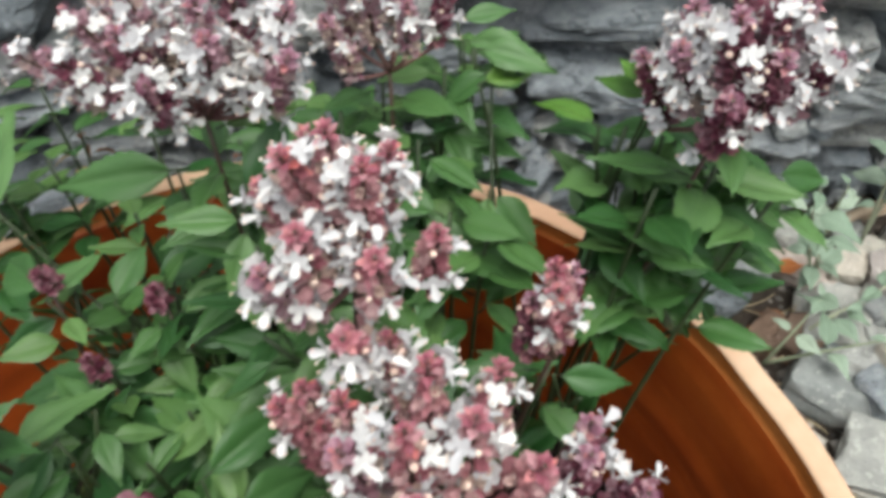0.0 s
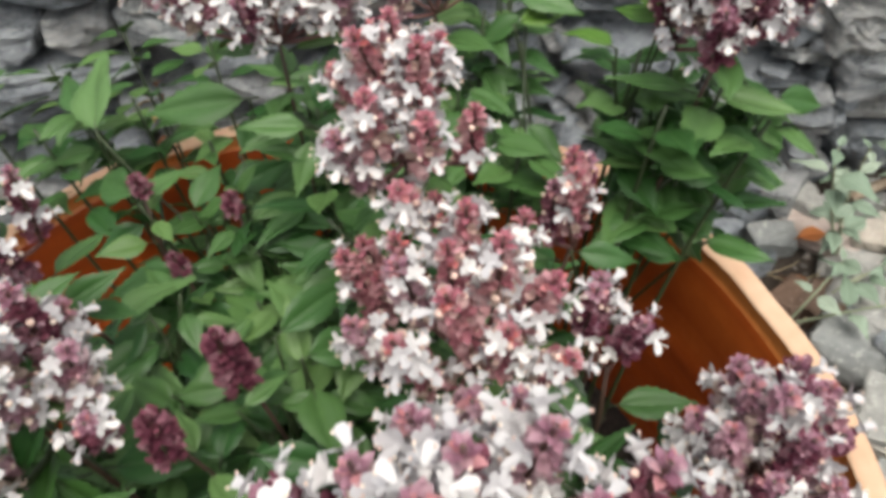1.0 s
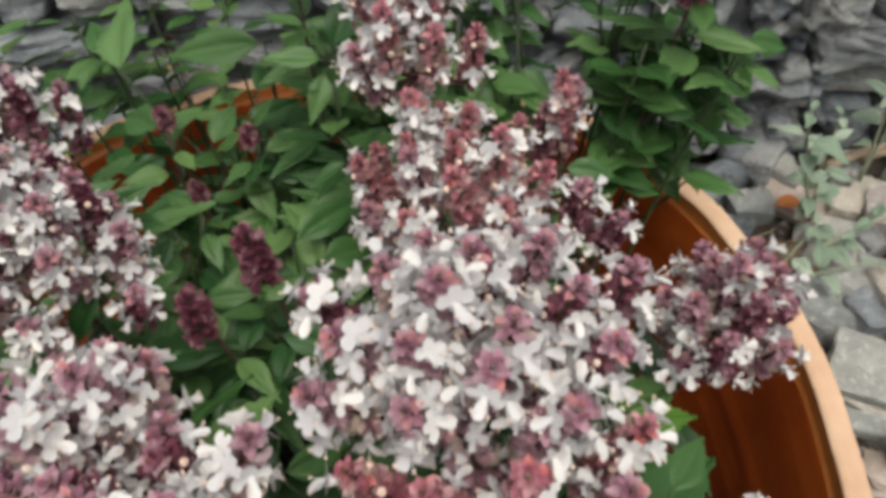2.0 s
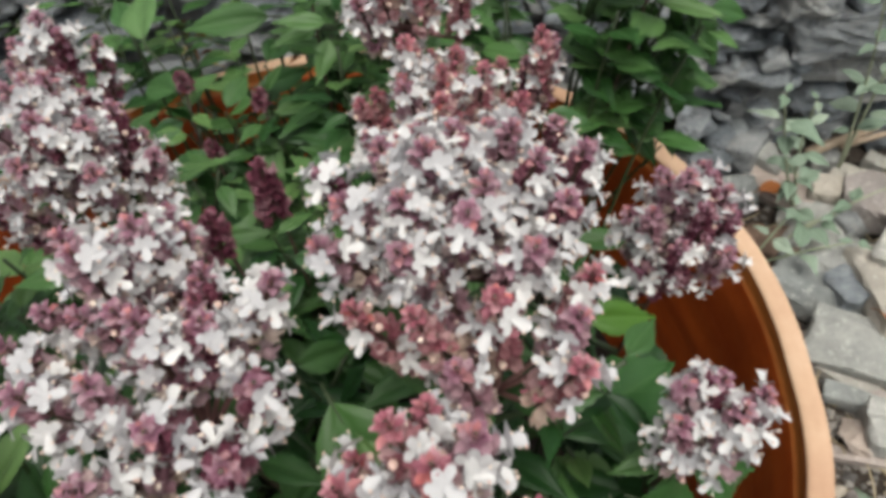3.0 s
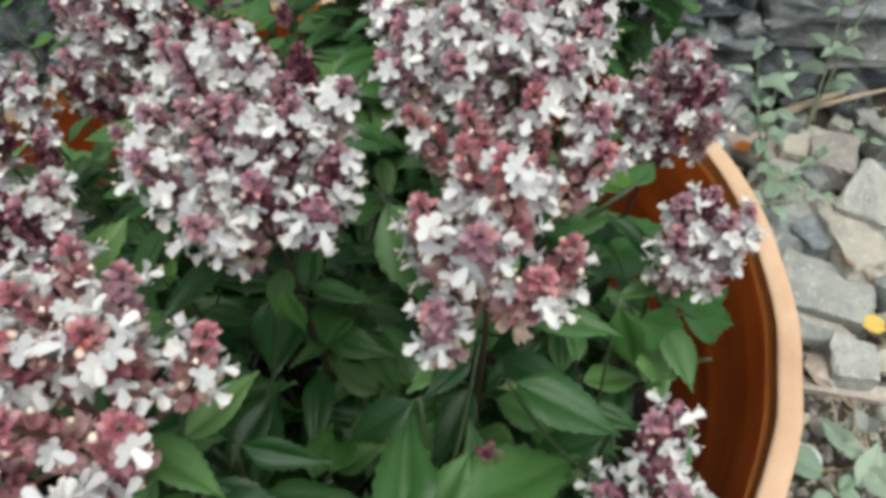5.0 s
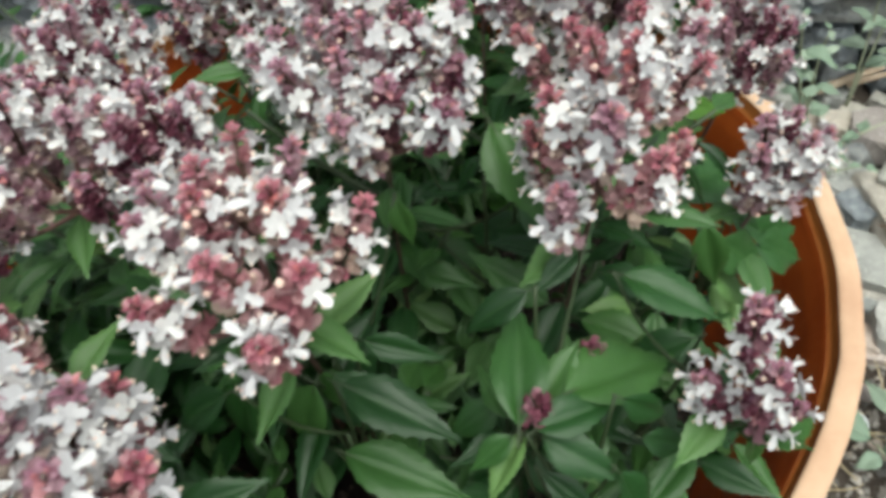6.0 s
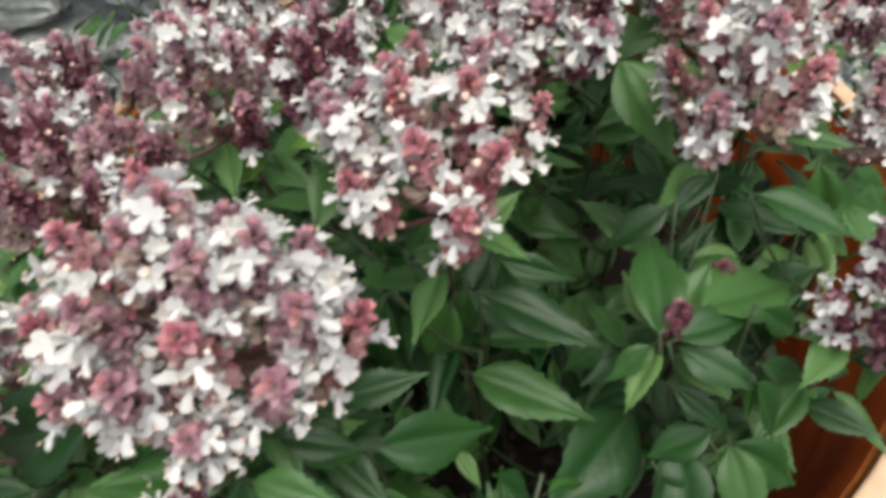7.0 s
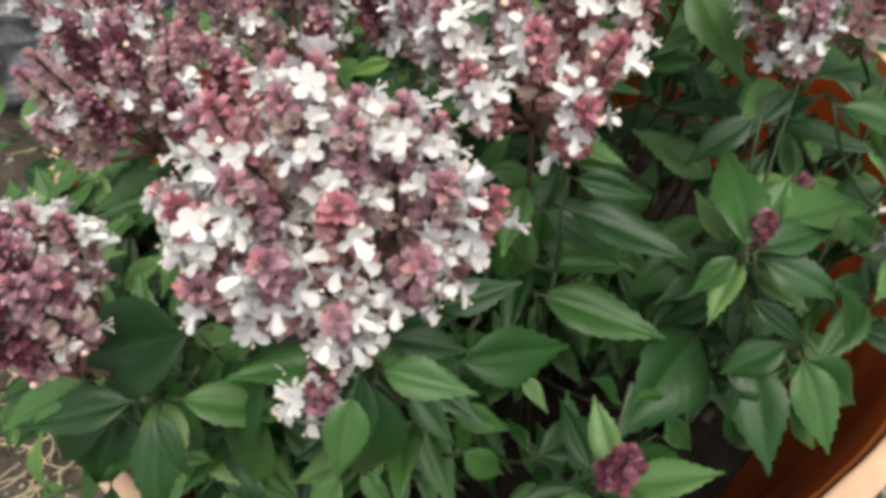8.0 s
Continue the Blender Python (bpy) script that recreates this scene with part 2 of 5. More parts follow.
def mesh_from(name, bm, *mats, smooth=False):
    me = bpy.data.meshes.new(name)
    bm.to_mesh(me)
    bm.free()
    for m in mats:
        me.materials.append(m)
    if smooth:
        me.polygons.foreach_set("use_smooth", [True] * len(me.polygons))
    return me


def thing(name, at, label, category, group="", kind="", data=None):
    ob = new(name, data)
    m = at if isinstance(at, Matrix) else Matrix.Translation(at)
    ob.matrix_basis = m
    WORLD_OF[ob.name] = m
    return tagged(ob, label, category, group, kind)


def part(name, data, m, parent, label=""):
    ob = new(name, data)
    ob.parent = parent
    ob.matrix_basis = WORLD_OF[parent.name].inverted() @ m
    WORLD_OF[ob.name] = m
    return tagged(ob, label) if label else ob


def over_rim(x, y, z):
    return Vector((x, y, z + RIM))


def aim(base, tip, up=(0, 0, 1), size=None):
    """Axes at base: x to tip, z near up, scaled to the length."""
    x = Vector(tip) - Vector(base)
    n = x.length
    x = x / n
    z = Vector(up) - x * x.dot(Vector(up))
    if z.length < 1e-3:
        z = Vector((0, 1, 0)) - x * x.y
    z.normalize()
    y = z.cross(x)
    s = size or n
    return Matrix.Translation(base) @ Matrix((x, y, z)).transposed().to_4x4() @ Matrix.Diagonal((s, s, s, 1))


def axis_frame(base, axis, turn=0.0):
    """Axes at base with z along axis."""
    q = Vector(axis).to_track_quat("Z", "Y")
    return Matrix.Translation(base) @ q.to_matrix().to_4x4() @ Matrix.Rotation(turn, 4, "Z")


def tube(bm, points, radii, sides=6, slot=0):
    rings = []
    for i, p in enumerate(points):
        a, b = points[max(i - 1, 0)], points[min(i + 1, len(points) - 1)]
        d = (Vector(b) - Vector(a)).normalized()
        u = d.orthogonal().normalized()
        v = d.cross(u)
        rings.append([bm.verts.new(Vector(p) + radii[i] * (math.cos(k * math.tau / sides) * u + math.sin(k * math.tau / sides) * v)) for k in range(sides)])
    for r0, r1 in zip(rings, rings[1:]):
        # rings may be turned against each other: join nearest corners
        off = min(range(sides), key=lambda o: sum((r0[k].co - r1[(k + o) % sides].co).length for k in range(sides)))
        for k in range(sides):
            f = bm.faces.new((r0[k], r0[(k + 1) % sides], r1[(k + 1 + off) % sides], r1[(k + off) % sides]))
            f.material_index = slot
    for r in (rings[0][::-1], rings[-1]):
        bm.faces.new(r).material_index = slot


def bend(a, b, c, n=7):
    """Points on the curve from a by b to c."""
    return [Vector(a) * (1 - s) ** 2 + Vector(b) * 2 * s * (1 - s) + Vector(c) * s * s for s in (i / (n - 1) for i in range(n))]


# ---- leaves, one unit long along x ----
def leaf_mesh(name, seed, width, fold, curl, wave, mats, teeth=0.018, petiole=0.14, nu=19):
    rnd = random.Random(seed)
    bm = bmesh.new()
    uvl = bm.loops.layers.uv.new("uv")
    cols = (-1.0, -0.78, -0.52, -0.25, 0.0, 0.25, 0.52, 0.78, 1.0)
    rows = []
    ph, twist = rnd.random() * 6, rnd.uniform(-0.25, 0.25)
    for i in range(nu):
        s = i / (nu - 1)
        w = width * (math.sin(math.pi * min(1, s ** 0.70)) ** 1.3) + 0.004
        if i == nu - 1:
            w = 0.004
        row = []
        for v in cols:
            t = teeth * (1 if i % 2 else -1) * (abs(v) > 0.9) * (0 < i < nu - 1)
            y = v * (w + t * 0.5)
            z = 1.25 * fold * abs(y) * (1.35 - 0.75 * abs(v)) * (1 - 0.4 * s) - curl * (s ** 2) + wave * math.sin(s * 9 + ph + v) * abs(v) * (0.3 + s) + twist * y * s
            # the blade swells between the side veins and dips along the midrib
            z += 0.0022 * math.sin((s - 0.28 * abs(v)) * 26) * abs(v) * (1 - abs(v) * 0.6) * min(1, 4 * (1 - s)) - 0.004 * (v == 0)
            z -= 0.20 * max(0, abs(v) - 0.55) * w
            x = s + (t if abs(v) > 0.9 else 0) * 0.4
            row.append((bm.verts.new((x, y, z)), (s, 0.5 + 0.5 * v)))
        rows.append(row)
    for r0, r1 in zip(rows, rows[1:]):
        for k in range(len(cols) - 1):
            quad = (r0[k], r1[k], r1[k + 1], r0[k + 1])
            f = bm.faces.new([q[0] for q in quad])
            for lp, q in zip(f.loops, quad):
                lp[uvl].uv = q[1]
    if petiole:
        tube(bm, [Vector((-petiole, 0, -0.03)), Vector((0, 0, 0)), Vector((0.25, 0, -0.012 - curl * 0.06))], [0.014, 0.012, 0.006], 4, 1)
    return mesh_from(name, bm, *mats, smooth=True)


LEAF_FORMS = (
    (0.205, 0.58, 0.14, 0.016), (0.22, 0.45, 0.24, 0.026), (0.18, 0.72, 0.18, 0.014), (0.225, 0.38, 0.30, 0.028),
    (0.20, 0.60, 0.08, 0.024), (0.185, 0.52, 0.30, 0.016), (0.215, 0.48, 0.18, 0.030))
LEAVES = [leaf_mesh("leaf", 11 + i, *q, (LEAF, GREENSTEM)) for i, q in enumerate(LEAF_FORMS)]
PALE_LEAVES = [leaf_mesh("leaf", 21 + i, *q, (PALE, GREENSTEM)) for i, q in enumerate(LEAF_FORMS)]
YOUNG_LEAVES = [leaf_mesh("leaf", 31 + i, *q, (YOUNG, GREENSTEM)) for i, q in enumerate((
    (0.22, 0.55, 0.02, 0.015), (0.26, 0.4, 0.12, 0.02), (0.2, 0.65, 0.2, 0.02)))]
LUSH_LEAVES = [leaf_mesh("leaf", 51 + i, *q, (LUSH, GREENSTEM)) for i, q in enumerate((
    (0.24, 0.40, 0.12, 0.03), (0.26, 0.30, 0.22, 0.04), (0.21, 0.55, 0.16, 0.02)))]
WIDE_FORMS = ((0.235, 0.50, 0.20, 0.022), (0.255, 0.40, 0.28, 0.03), (0.22, 0.62, 0.14, 0.018), (0.265, 0.46, 0.10, 0.03))
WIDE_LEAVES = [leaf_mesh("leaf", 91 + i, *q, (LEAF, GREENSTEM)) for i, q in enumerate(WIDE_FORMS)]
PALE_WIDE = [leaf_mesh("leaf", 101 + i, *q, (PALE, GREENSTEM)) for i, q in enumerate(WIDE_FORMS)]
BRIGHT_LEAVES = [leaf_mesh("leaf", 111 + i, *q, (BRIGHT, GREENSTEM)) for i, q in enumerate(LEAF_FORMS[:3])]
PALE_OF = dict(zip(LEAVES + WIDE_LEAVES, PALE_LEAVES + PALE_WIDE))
WEED_LEAVES = [leaf_mesh("leaf", 41 + i, *q, (WEED, GREENSTEM), teeth=0.025) for i, q in enumerate((
    (0.28, 0.65, 0.20, 0.04), (0.33, 0.45, 0.35, 0.06), (0.23, 0.75, 0.25, 0.03)))]


# ---- flowers ----
def fan_lip(bm, rnd, m, radius, spread, lobes, cup, slot=0):
    """The upper lip: one fan of rounded lobes that share their base."""
    steps = 5 * lobes
    rows = []
    for s in (0.16, 0.62, 1.0):
        row = []
        for k in range(steps + 1):
            u = k / steps
            a = (u - 0.5) * spread
            notch = 0.30 * (1 - abs(math.sin(u * lobes * math.pi)) ** 0.55) * max(0, s - 0.3) / 0.7
            r = radius * s * (1 - notch)
            row.append(bm.verts.new(m @ Vector((cup * radius * (s ** 1.5) * (0.5 + 0.25 * math.cos(a)) + rnd.uniform(-1, 1) * 0.00012, r * math.sin(a), r * math.cos(a)))))
        rows.append(row)
    for r0, r1 in zip(rows, rows[1:]):
        for k in range(steps):
            bm.faces.new((r0[k], r0[k + 1], r1[k + 1], r1[k])).material_index = slot


def tongue(bm, m, length, width, droop, slot=0):
    """The lower lip: one rounded, hollow tongue."""
    rows = []
    for s, w in ((0.0, 0.40), (0.35, 0.75), (0.7, 1.0), (0.92, 0.80), (1.0, 0.35)):
        rows.append([bm.verts.new(m @ Vector((length * s, v * w * width * 0.5, -droop * length * s * s + 0.16 * width * abs(v)))) for v in (-1, 0, 1)])
    for r0, r1 in zip(rows, rows[1:]):
        for k in (0, 1):
            bm.faces.new((r0[k], r0[k + 1], r1[k + 1], r1[k])).material_index = slot


def flower_mesh(seed):
    """A small two-lipped flower: tube along x, a fan-shaped upper lip, a rounded lower lip, stamens. Metres."""
    rnd = random.Random(seed)
    bm = bmesh.new()
    tube(bm, [Vector((-0.0005, 0, 0)), Vector((0.0015, 0, 0.0001)), Vector((0.0027, 0, 0.0002))], [0.0007, 0.0009, 0.0013], 6)
    mouth = Matrix.Translation((0.0026, 0, 0.0003))
    fan_lip(bm, rnd, mouth @ Matrix.Rotation(radians(rnd.uniform(-14, 14)), 4, "X"), rnd.uniform(0.0030, 0.0036), radians(rnd.uniform(185, 225)), rnd.choice((4, 4, 3)), rnd.uniform(0.15, 0.75))
    tongue(bm, mouth @ Matrix.Rotation(radians(rnd.uniform(10, 40)), 4, "Y") @ Matrix.Rotation(radians(rnd.uniform(-15, 15)), 4, "Z"), rnd.uniform(0.0034, 0.0042), rnd.uniform(0.0021, 0.0026), rnd.uniform(0.1, 0.5))
    for y in (-0.0006, 0.0007):
        end = Vector((0.0026 + 0.0030, y * 2.2, rnd.uniform(-0.0010, 0.0004)))
        tube(bm, [Vector((0.0016, 0, 0)), end], [0.00016, 0.00013], 3)
        ball = bmesh.ops.create_icosphere(bm, subdivisions=1, radius=0.00036, matrix=Matrix.Translation(end))
        for f in {f for v in ball["verts"] for f in v.link_faces}:
            f.material_index = 1
    return mesh_from("flower", bm, PETAL, CREAM, smooth=True)


FLOWERS = [flower_mesh(s) for s in range(9)]


def calyx(bm, m, length, slot):
    """A short bell along x with one broad round upper lobe and small lower teeth."""
    rings = []
    for x, r in ((0.0, 0.14), (0.35, 0.36), (0.8, 0.44)):
        rings.append([bm.verts.new(m @ Vector((x * length, r * length * math.sin(k * math.tau / 6), r * length * math.cos(k * math.tau / 6)))) for k in range(6)])
    for r0, r1 in zip(rings, rings[1:]):
        for k in range(6):
            bm.faces.new((r0[k], r0[(k + 1) % 6], r1[(k + 1) % 6], r1[k])).material_index = slot
    # broad lobe over the mouth, turned up at its edge
    a, b, c = rings[2][5], rings[2][0], rings[2][1]
    lobe = [bm.verts.new(m @ (length * Vector(p))) for p in ((1.10, -0.42, 0.58), (1.28, -0.18, 0.78), (1.28, 0.18, 0.78), (1.10, 0.42, 0.58))]
    for quad in ((a, lobe[0], lobe[1], b), (b, lobe[1], lobe[2]), (b, lobe[2], lobe[3], c)):
        bm.faces.new(quad[::-1]).material_index = slot
    for k in (2, 3):
        tip = bm.verts.new(m @ (length * Vector((1.15, 0.36 * math.sin((k + 0.5) * math.tau / 6), 0.36 * math.cos((k + 0.5) * math.tau / 6)))))
        bm.faces.new((rings[2][k], rings[2][k + 1], tip)).material_index = slot


def bract(bm, m, length, width, slot):
    """A small pointed, cupped leaf along x."""
    rows = []
    for s, w in ((0.0, 0.35), (0.35, 1.0), (0.7, 0.78)):
        rows.append([bm.verts.new(m @ Vector((s * length, v * w * width * 0.5, abs(v) * w * width * 0.20 - s * s * length * 0.12))) for v in (-1, 0, 1)])
    tip = bm.verts.new(m @ Vector((length, 0, -0.16 * length)))
    for r0, r1 in zip(rows, rows[1:]):
        for k in (0, 1):
            bm.faces.new((r0[k], r0[k + 1], r1[k + 1], r1[k])).material_index = slot
    for k in (0, 1):
        bm.faces.new((rows[2][k], rows[2][k + 1], tip)).material_index = slot


def ring_frame(z, angle, out, lift):
    """Axes on the spike at height z that point outwards and up by lift degrees."""
    return Matrix.Translation((0, 0, z)) @ Matrix.Rotation(angle, 4, "Z") @ Matrix.Translation((out, 0, 0)) @ Matrix.Rotation(-radians(lift), 4, "Y")


def spike_mesh(seed, length, purple, dense=1.0):
    """A flower spike along z; returns its mesh and the places where flowers sit."""
    rnd = random.Random(seed)
    bm = bmesh.new()
    seats = []
    tube(bm, [Vector((0, 0, 0)), Vector((rnd.uniform(-1, 1) * 0.001, 0, length * 0.5)), Vector((0, 0, length))], [0.0010, 0.0009, 0.0006], 5, 0)
    z = length * 0.12
    closed = purple == 2
    while z < length * 0.87:
        s = z / length
        turn = rnd.random() * 6.3
        size = (0.0042 - 0.0014 * s) * rnd.uniform(0.9, 1.12) * (0.85 if closed else 1)
        for k in range(6):
            a = turn + k * math.tau / 6 + rnd.uniform(-0.25, 0.25)
            m = ring_frame(z + rnd.uniform(-0.0008, 0.0008), a, 0.0013 + 0.0007 * (1 - s), rnd.uniform(-8, 30) + 25 * s)
            calyx(bm, m, size * rnd.uniform(0.85, 1.15), 1)
            if rnd.random() < 0.11 and s < 0.85 and not closed:
                ball = bmesh.ops.create_icosphere(bm, subdivisions=2, radius=rnd.uniform(0.0008, 0.0012), matrix=m @ Matrix.Translation((size * 1.05, 0, 0.0002)))
                for f in {f for v in ball["verts"] for f in v.link_faces}:
                    f.material_index = 3
            else:
                seats.append((m @ Matrix.Translation((size * 0.7, 0, 0)), s))
        for k in range(2):
            bract(bm, ring_frame(z - 0.0008, turn + 0.5 + k * math.pi, 0.001, rnd.uniform(-15, 20)), 0.0050 * (1.05 - 0.4 * s), 0.0032, 2)
        z += (0.0040 if closed else 0.0050) * rnd.uniform(0.9, 1.15) / dense
    # the tip: crossed pairs of cupped bracts, like a small star seen from above
    for tier, (h, le, wi, lift) in enumerate(((0.88, 0.0038, 0.0027, 18), (0.92, 0.0033, 0.0025, 34), (0.96, 0.0027, 0.0021, 52), (0.99, 0.0021, 0.0017, 70))):
        for k in range(4):
            if closed and tier == 0:
                continue
            a = tier * 0.8 + k * math.pi / 2 + rnd.uniform(-0.2, 0.2)
            bract(bm, ring_frame(length * h, a, 0.0008, lift + (25 if closed else 0) + rnd.uniform(-9, 9)), le * rnd.uniform(0.85, 1.15), wi, 2)
    return mesh_from("flower_spike", bm, STEM, (CALYX, DARKCALYX, DARKCALYX, REDCALYX)[purple], (BRACT, BRACT, DARKCALYX, CORAL)[purple], CREAM), seats


SPIKES = [spike_mesh(60 + i, le, pu) for i, (le, pu) in enumerate(((0.030, 0), (0.034, 0), (0.038, 0), (0.027, 0), (0.033, 1), (0.029, 1)))]
RED_SPIKES = [spike_mesh(70 + i, le, 3) for i, le in enumerate((0.031, 0.035, 0.028, 0.037))] + SPIKES[:1]
BUDS = [spike_mesh(80, 0.026, 2, 1.2), spike_mesh(81, 0.0115, 2, 1.3), spike_mesh(82, 0.020, 2, 1.2)]


def add_spike(plant, rnd, tip, axis, kind, white, scale=1.0):
    me, seats = kind
    length = me_length[me.name] * scale
    base = Vector(tip) - Vector(axis).normalized() * length
    m = axis_frame(base, axis, rnd.random() * 6.3) @ Matrix.Diagonal((scale, scale, scale, 1))
    sp = part("flower_spike", me, m, plant)
    for seat, s in seats:
        # flowers open on the middle whorls, fewer at the tip
        if rnd.random() < white * (1.1 if 0.3 < s < 0.9 else 0.5):
            part("flower", rnd.choice(FLOWERS), m @ seat @ Matrix.Rotation(rnd.uniform(-0.5, 0.5), 4, "X") @ Matrix.Diagonal([rnd.uniform(1.0, 1.3)] * 3 + [1]), sp)
    return base


me_length = {}
for me, seats in SPIKES + RED_SPIKES + BUDS:
    me_length[me.name] = max(v.co.z for v in me.vertices)


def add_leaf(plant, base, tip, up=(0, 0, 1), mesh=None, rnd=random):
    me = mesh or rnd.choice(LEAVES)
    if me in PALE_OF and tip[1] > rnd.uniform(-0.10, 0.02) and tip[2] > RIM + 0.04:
        me = PALE_OF[me]      # young shoots towards the wall are paler; low ones stay dark as painted shade
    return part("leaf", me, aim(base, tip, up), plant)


def clear_of_pot(*points):
    """False where a leaf would cut into the pot's wall."""
    for p in points:
        r = math.hypot(p.x - POT_X, p.y - POT_Y)
        if p.z < RIM + 0.012 and r < 0.312 and r > 0.268 + 0.25 * min(0, p.z - RIM):
            return False
        if p.z < SOIL + 0.01:
            return False
    return True


def leafy_stem(plant, rnd, curve, first, size, gap, young_top=True, skip=None, kinds=None, droop=-0.42):
    """Opposite pairs of leaves along a curve of points, from the share first of its length."""
    total = sum((b - a).length for a, b in zip(curve, curve[1:]))
    d, turn = total * first, rnd.random() * 6.3
    while d < total:
        left, i = d, 0
        while i < len(curve) - 2 and left > (curve[i + 1] - curve[i]).length:
            left -= (curve[i + 1] - curve[i]).length
            i += 1
        seg = curve[i + 1] - curve[i]
        p = curve[i] + seg * min(1, left / seg.length)
        ax = seg.normalized()
        s = d / total
        u = ax.orthogonal().normalized()
        v = ax.cross(u)
        for k in (0, 1):
            a = turn + k * math.pi + rnd.uniform(-0.35, 0.35)
            out = (u * math.cos(a) + v * math.sin(a))
            le = size * rnd.uniform(0.75, 1.15) * (1.0 - 0.35 * max(0, s - 0.6) / 0.4)
            way = (out * 1.0 + ax * rnd.uniform(0.05, 0.55) + Vector((0, 0, rnd.uniform(droop, 0.1)))).normalized()
            base = p + out * 0.003 + way * le * 0.12
            tip = base + way * le
            if clear_of_pot(base, tip, base * 0.4 + tip * 0.6) and not (skip and skip(tip)):
                young = young_top and s > 0.9
                add_leaf(plant, base, tip, ax * 0.6 + Vector((0, 0, 0.8)) + Vector((rnd.uniform(-0.4, 0.4), rnd.uniform(-0.4, 0.4), 0)), rnd.choice(kinds or (YOUNG_LEAVES if young else LEAVES)), rnd)
        turn += math.pi / 2 + rnd.uniform(-0.3, 0.3)
        d += gap * rnd.uniform(0.8, 1.2) * (1.1 - 0.4 * s)


BRANCHES = {}


def stem_part(plant, curve, r0, r1, mat):
    """Adds a branch to the plant's one stem."""
    bm, mats = BRANCHES.setdefault(plant.name, (bmesh.new(), []))
    if mat not in mats:
        mats.append(mat)
    inv = WORLD_OF[plant.name].inverted()
    pts = [inv @ p for p in curve]
    tube(bm, pts, [r0 + (r1 - r0) * i / (len(pts) - 1) for i in range(len(pts))], 6, mats.index(mat))


def finish_stems(plants):
    for plant in plants:
        if plant.name in BRANCHES:
            bm, mats = BRANCHES.pop(plant.name)
            part("stem", mesh_from("stem", bm, *mats, smooth=True), WORLD_OF[plant.name], plant)


# ---- the large structure ----
def lathe(name, profile, mat, sides=160, wob=0.0015, seed=1.0):
    bm = bmesh.new()
    rings = []
    for r, z in profile:
        ring = []
        for k in range(sides):
            a = k * math.tau / sides
            w = wob * (noise.noise(Vector((math.cos(a) * 3, math.sin(a) * 3, seed))) + 0.5 * noise.noise(Vector((math.cos(a) * 9, math.sin(a) * 9, z * 30 + seed))))
            ring.append(bm.verts.new(((r + w) * math.cos(a), (r + w) * math.sin(a), z + w * 0.8)))
        rings.append(ring)
    for r0, r1 in zip(rings, rings[1:]):
        for k in range(sides):
            bm.faces.new((r0[k], r0[(k + 1) % sides], r1[(k + 1) % sides], r1[k]))
    return mesh_from(name, bm, mat, smooth=True)


def ground_height(x, y):
    near = math.exp(-((x - 0.1) ** 2 + y ** 2) / 1.2)
    return near * (0.006 * noise.noise(Vector((x * 7, y * 7, 0))) + 0.004 * noise.noise(Vector((x * 31, y * 31, 4)))) - 0.004


def build_ground():
    near = [-1.2 + 0.02 * i for i in range(131)]
    far = [0.3, 1, 3, 10, 40, 150, 600]
    xs = [near[0] - f for f in far[::-1]] + near + [near[-1] + f for f in far]
    bm = bmesh.new()
    grid = [[bm.verts.new((x, y, ground_height(x, y))) for x in xs] for y in xs]
    for r0, r1 in zip(grid, grid[1:]):
        for k in range(len(xs) - 1):
            bm.faces.new((r0[k], r0[k + 1], r1[k + 1], r1[k]))
    thing("ground", (0, 0, 0), "dark garden earth strewn with grit and stone chips", "ground", kind="structure", data=mesh_from("ground", bm, EARTH, smooth=True))


build_ground()


def stone_mesh(seed, sx, sy, sz, count=18, bevel=0.06, squared=0.6):
    """An angular, slightly worn stone that stands on z = 0."""
    rnd = random.Random(seed)
    bm = bmesh.new()
    for i in range(count):
        p = [rnd.uniform(-1, 1) for _ in range(3)]
        k = rnd.randrange(3)
        p[k] = math.copysign(1, p[k])
        if rnd.random() < squared:
            j = (k + 1) % 3
            p[j] = math.copysign(rnd.uniform(0.8, 1), p[j])
        bm.verts.new((p[0] * sx / 2, p[1] * sy / 2, (p[2] + 1) * sz / 2))
    bmesh.ops.convex_hull(bm, input=bm.verts)
    for v in [v for v in bm.verts if not v.link_faces]:
        bm.verts.remove(v)
    bmesh.ops.remove_doubles(bm, verts=bm.verts[:], dist=min(sx, sy, sz) * 0.16)
    bmesh.ops.bevel(bm, geom=bm.edges[:], offset=min(sx, sy, sz) * bevel, segments=1, affect="EDGES", profile=0.6, clamp_overlap=True)
    bmesh.ops.subdivide_edges(bm, edges=[e for e in bm.edges if e.calc_length() > 0.12 * max(sx, sy, sz)], cuts=3, use_grid_fill=True)
    bmesh.ops.triangulate(bm, faces=[f for f in bm.faces if len(f.verts) > 4])
    small = min(sx, sy, sz)
    for v in bm.verts:
        q = Vector((v.co.x / sx, v.co.y / sy, v.co.z / sz)) + Vector((seed * 1.7, 0, 0))
        layer = 1 + 0.07 * noise.noise(Vector((seed, 0, q.z * 7)))
        v.co.x *= layer
        v.co.y *= layer
        v.co += small * (0.07 * noise.noise_vector(q * 3.5) + 0.035 * noise.noise_vector(q * 10))
    low = min(v.co.z for v in bm.verts)
    for v in bm.verts:
        v.co.z -= low
    return bm


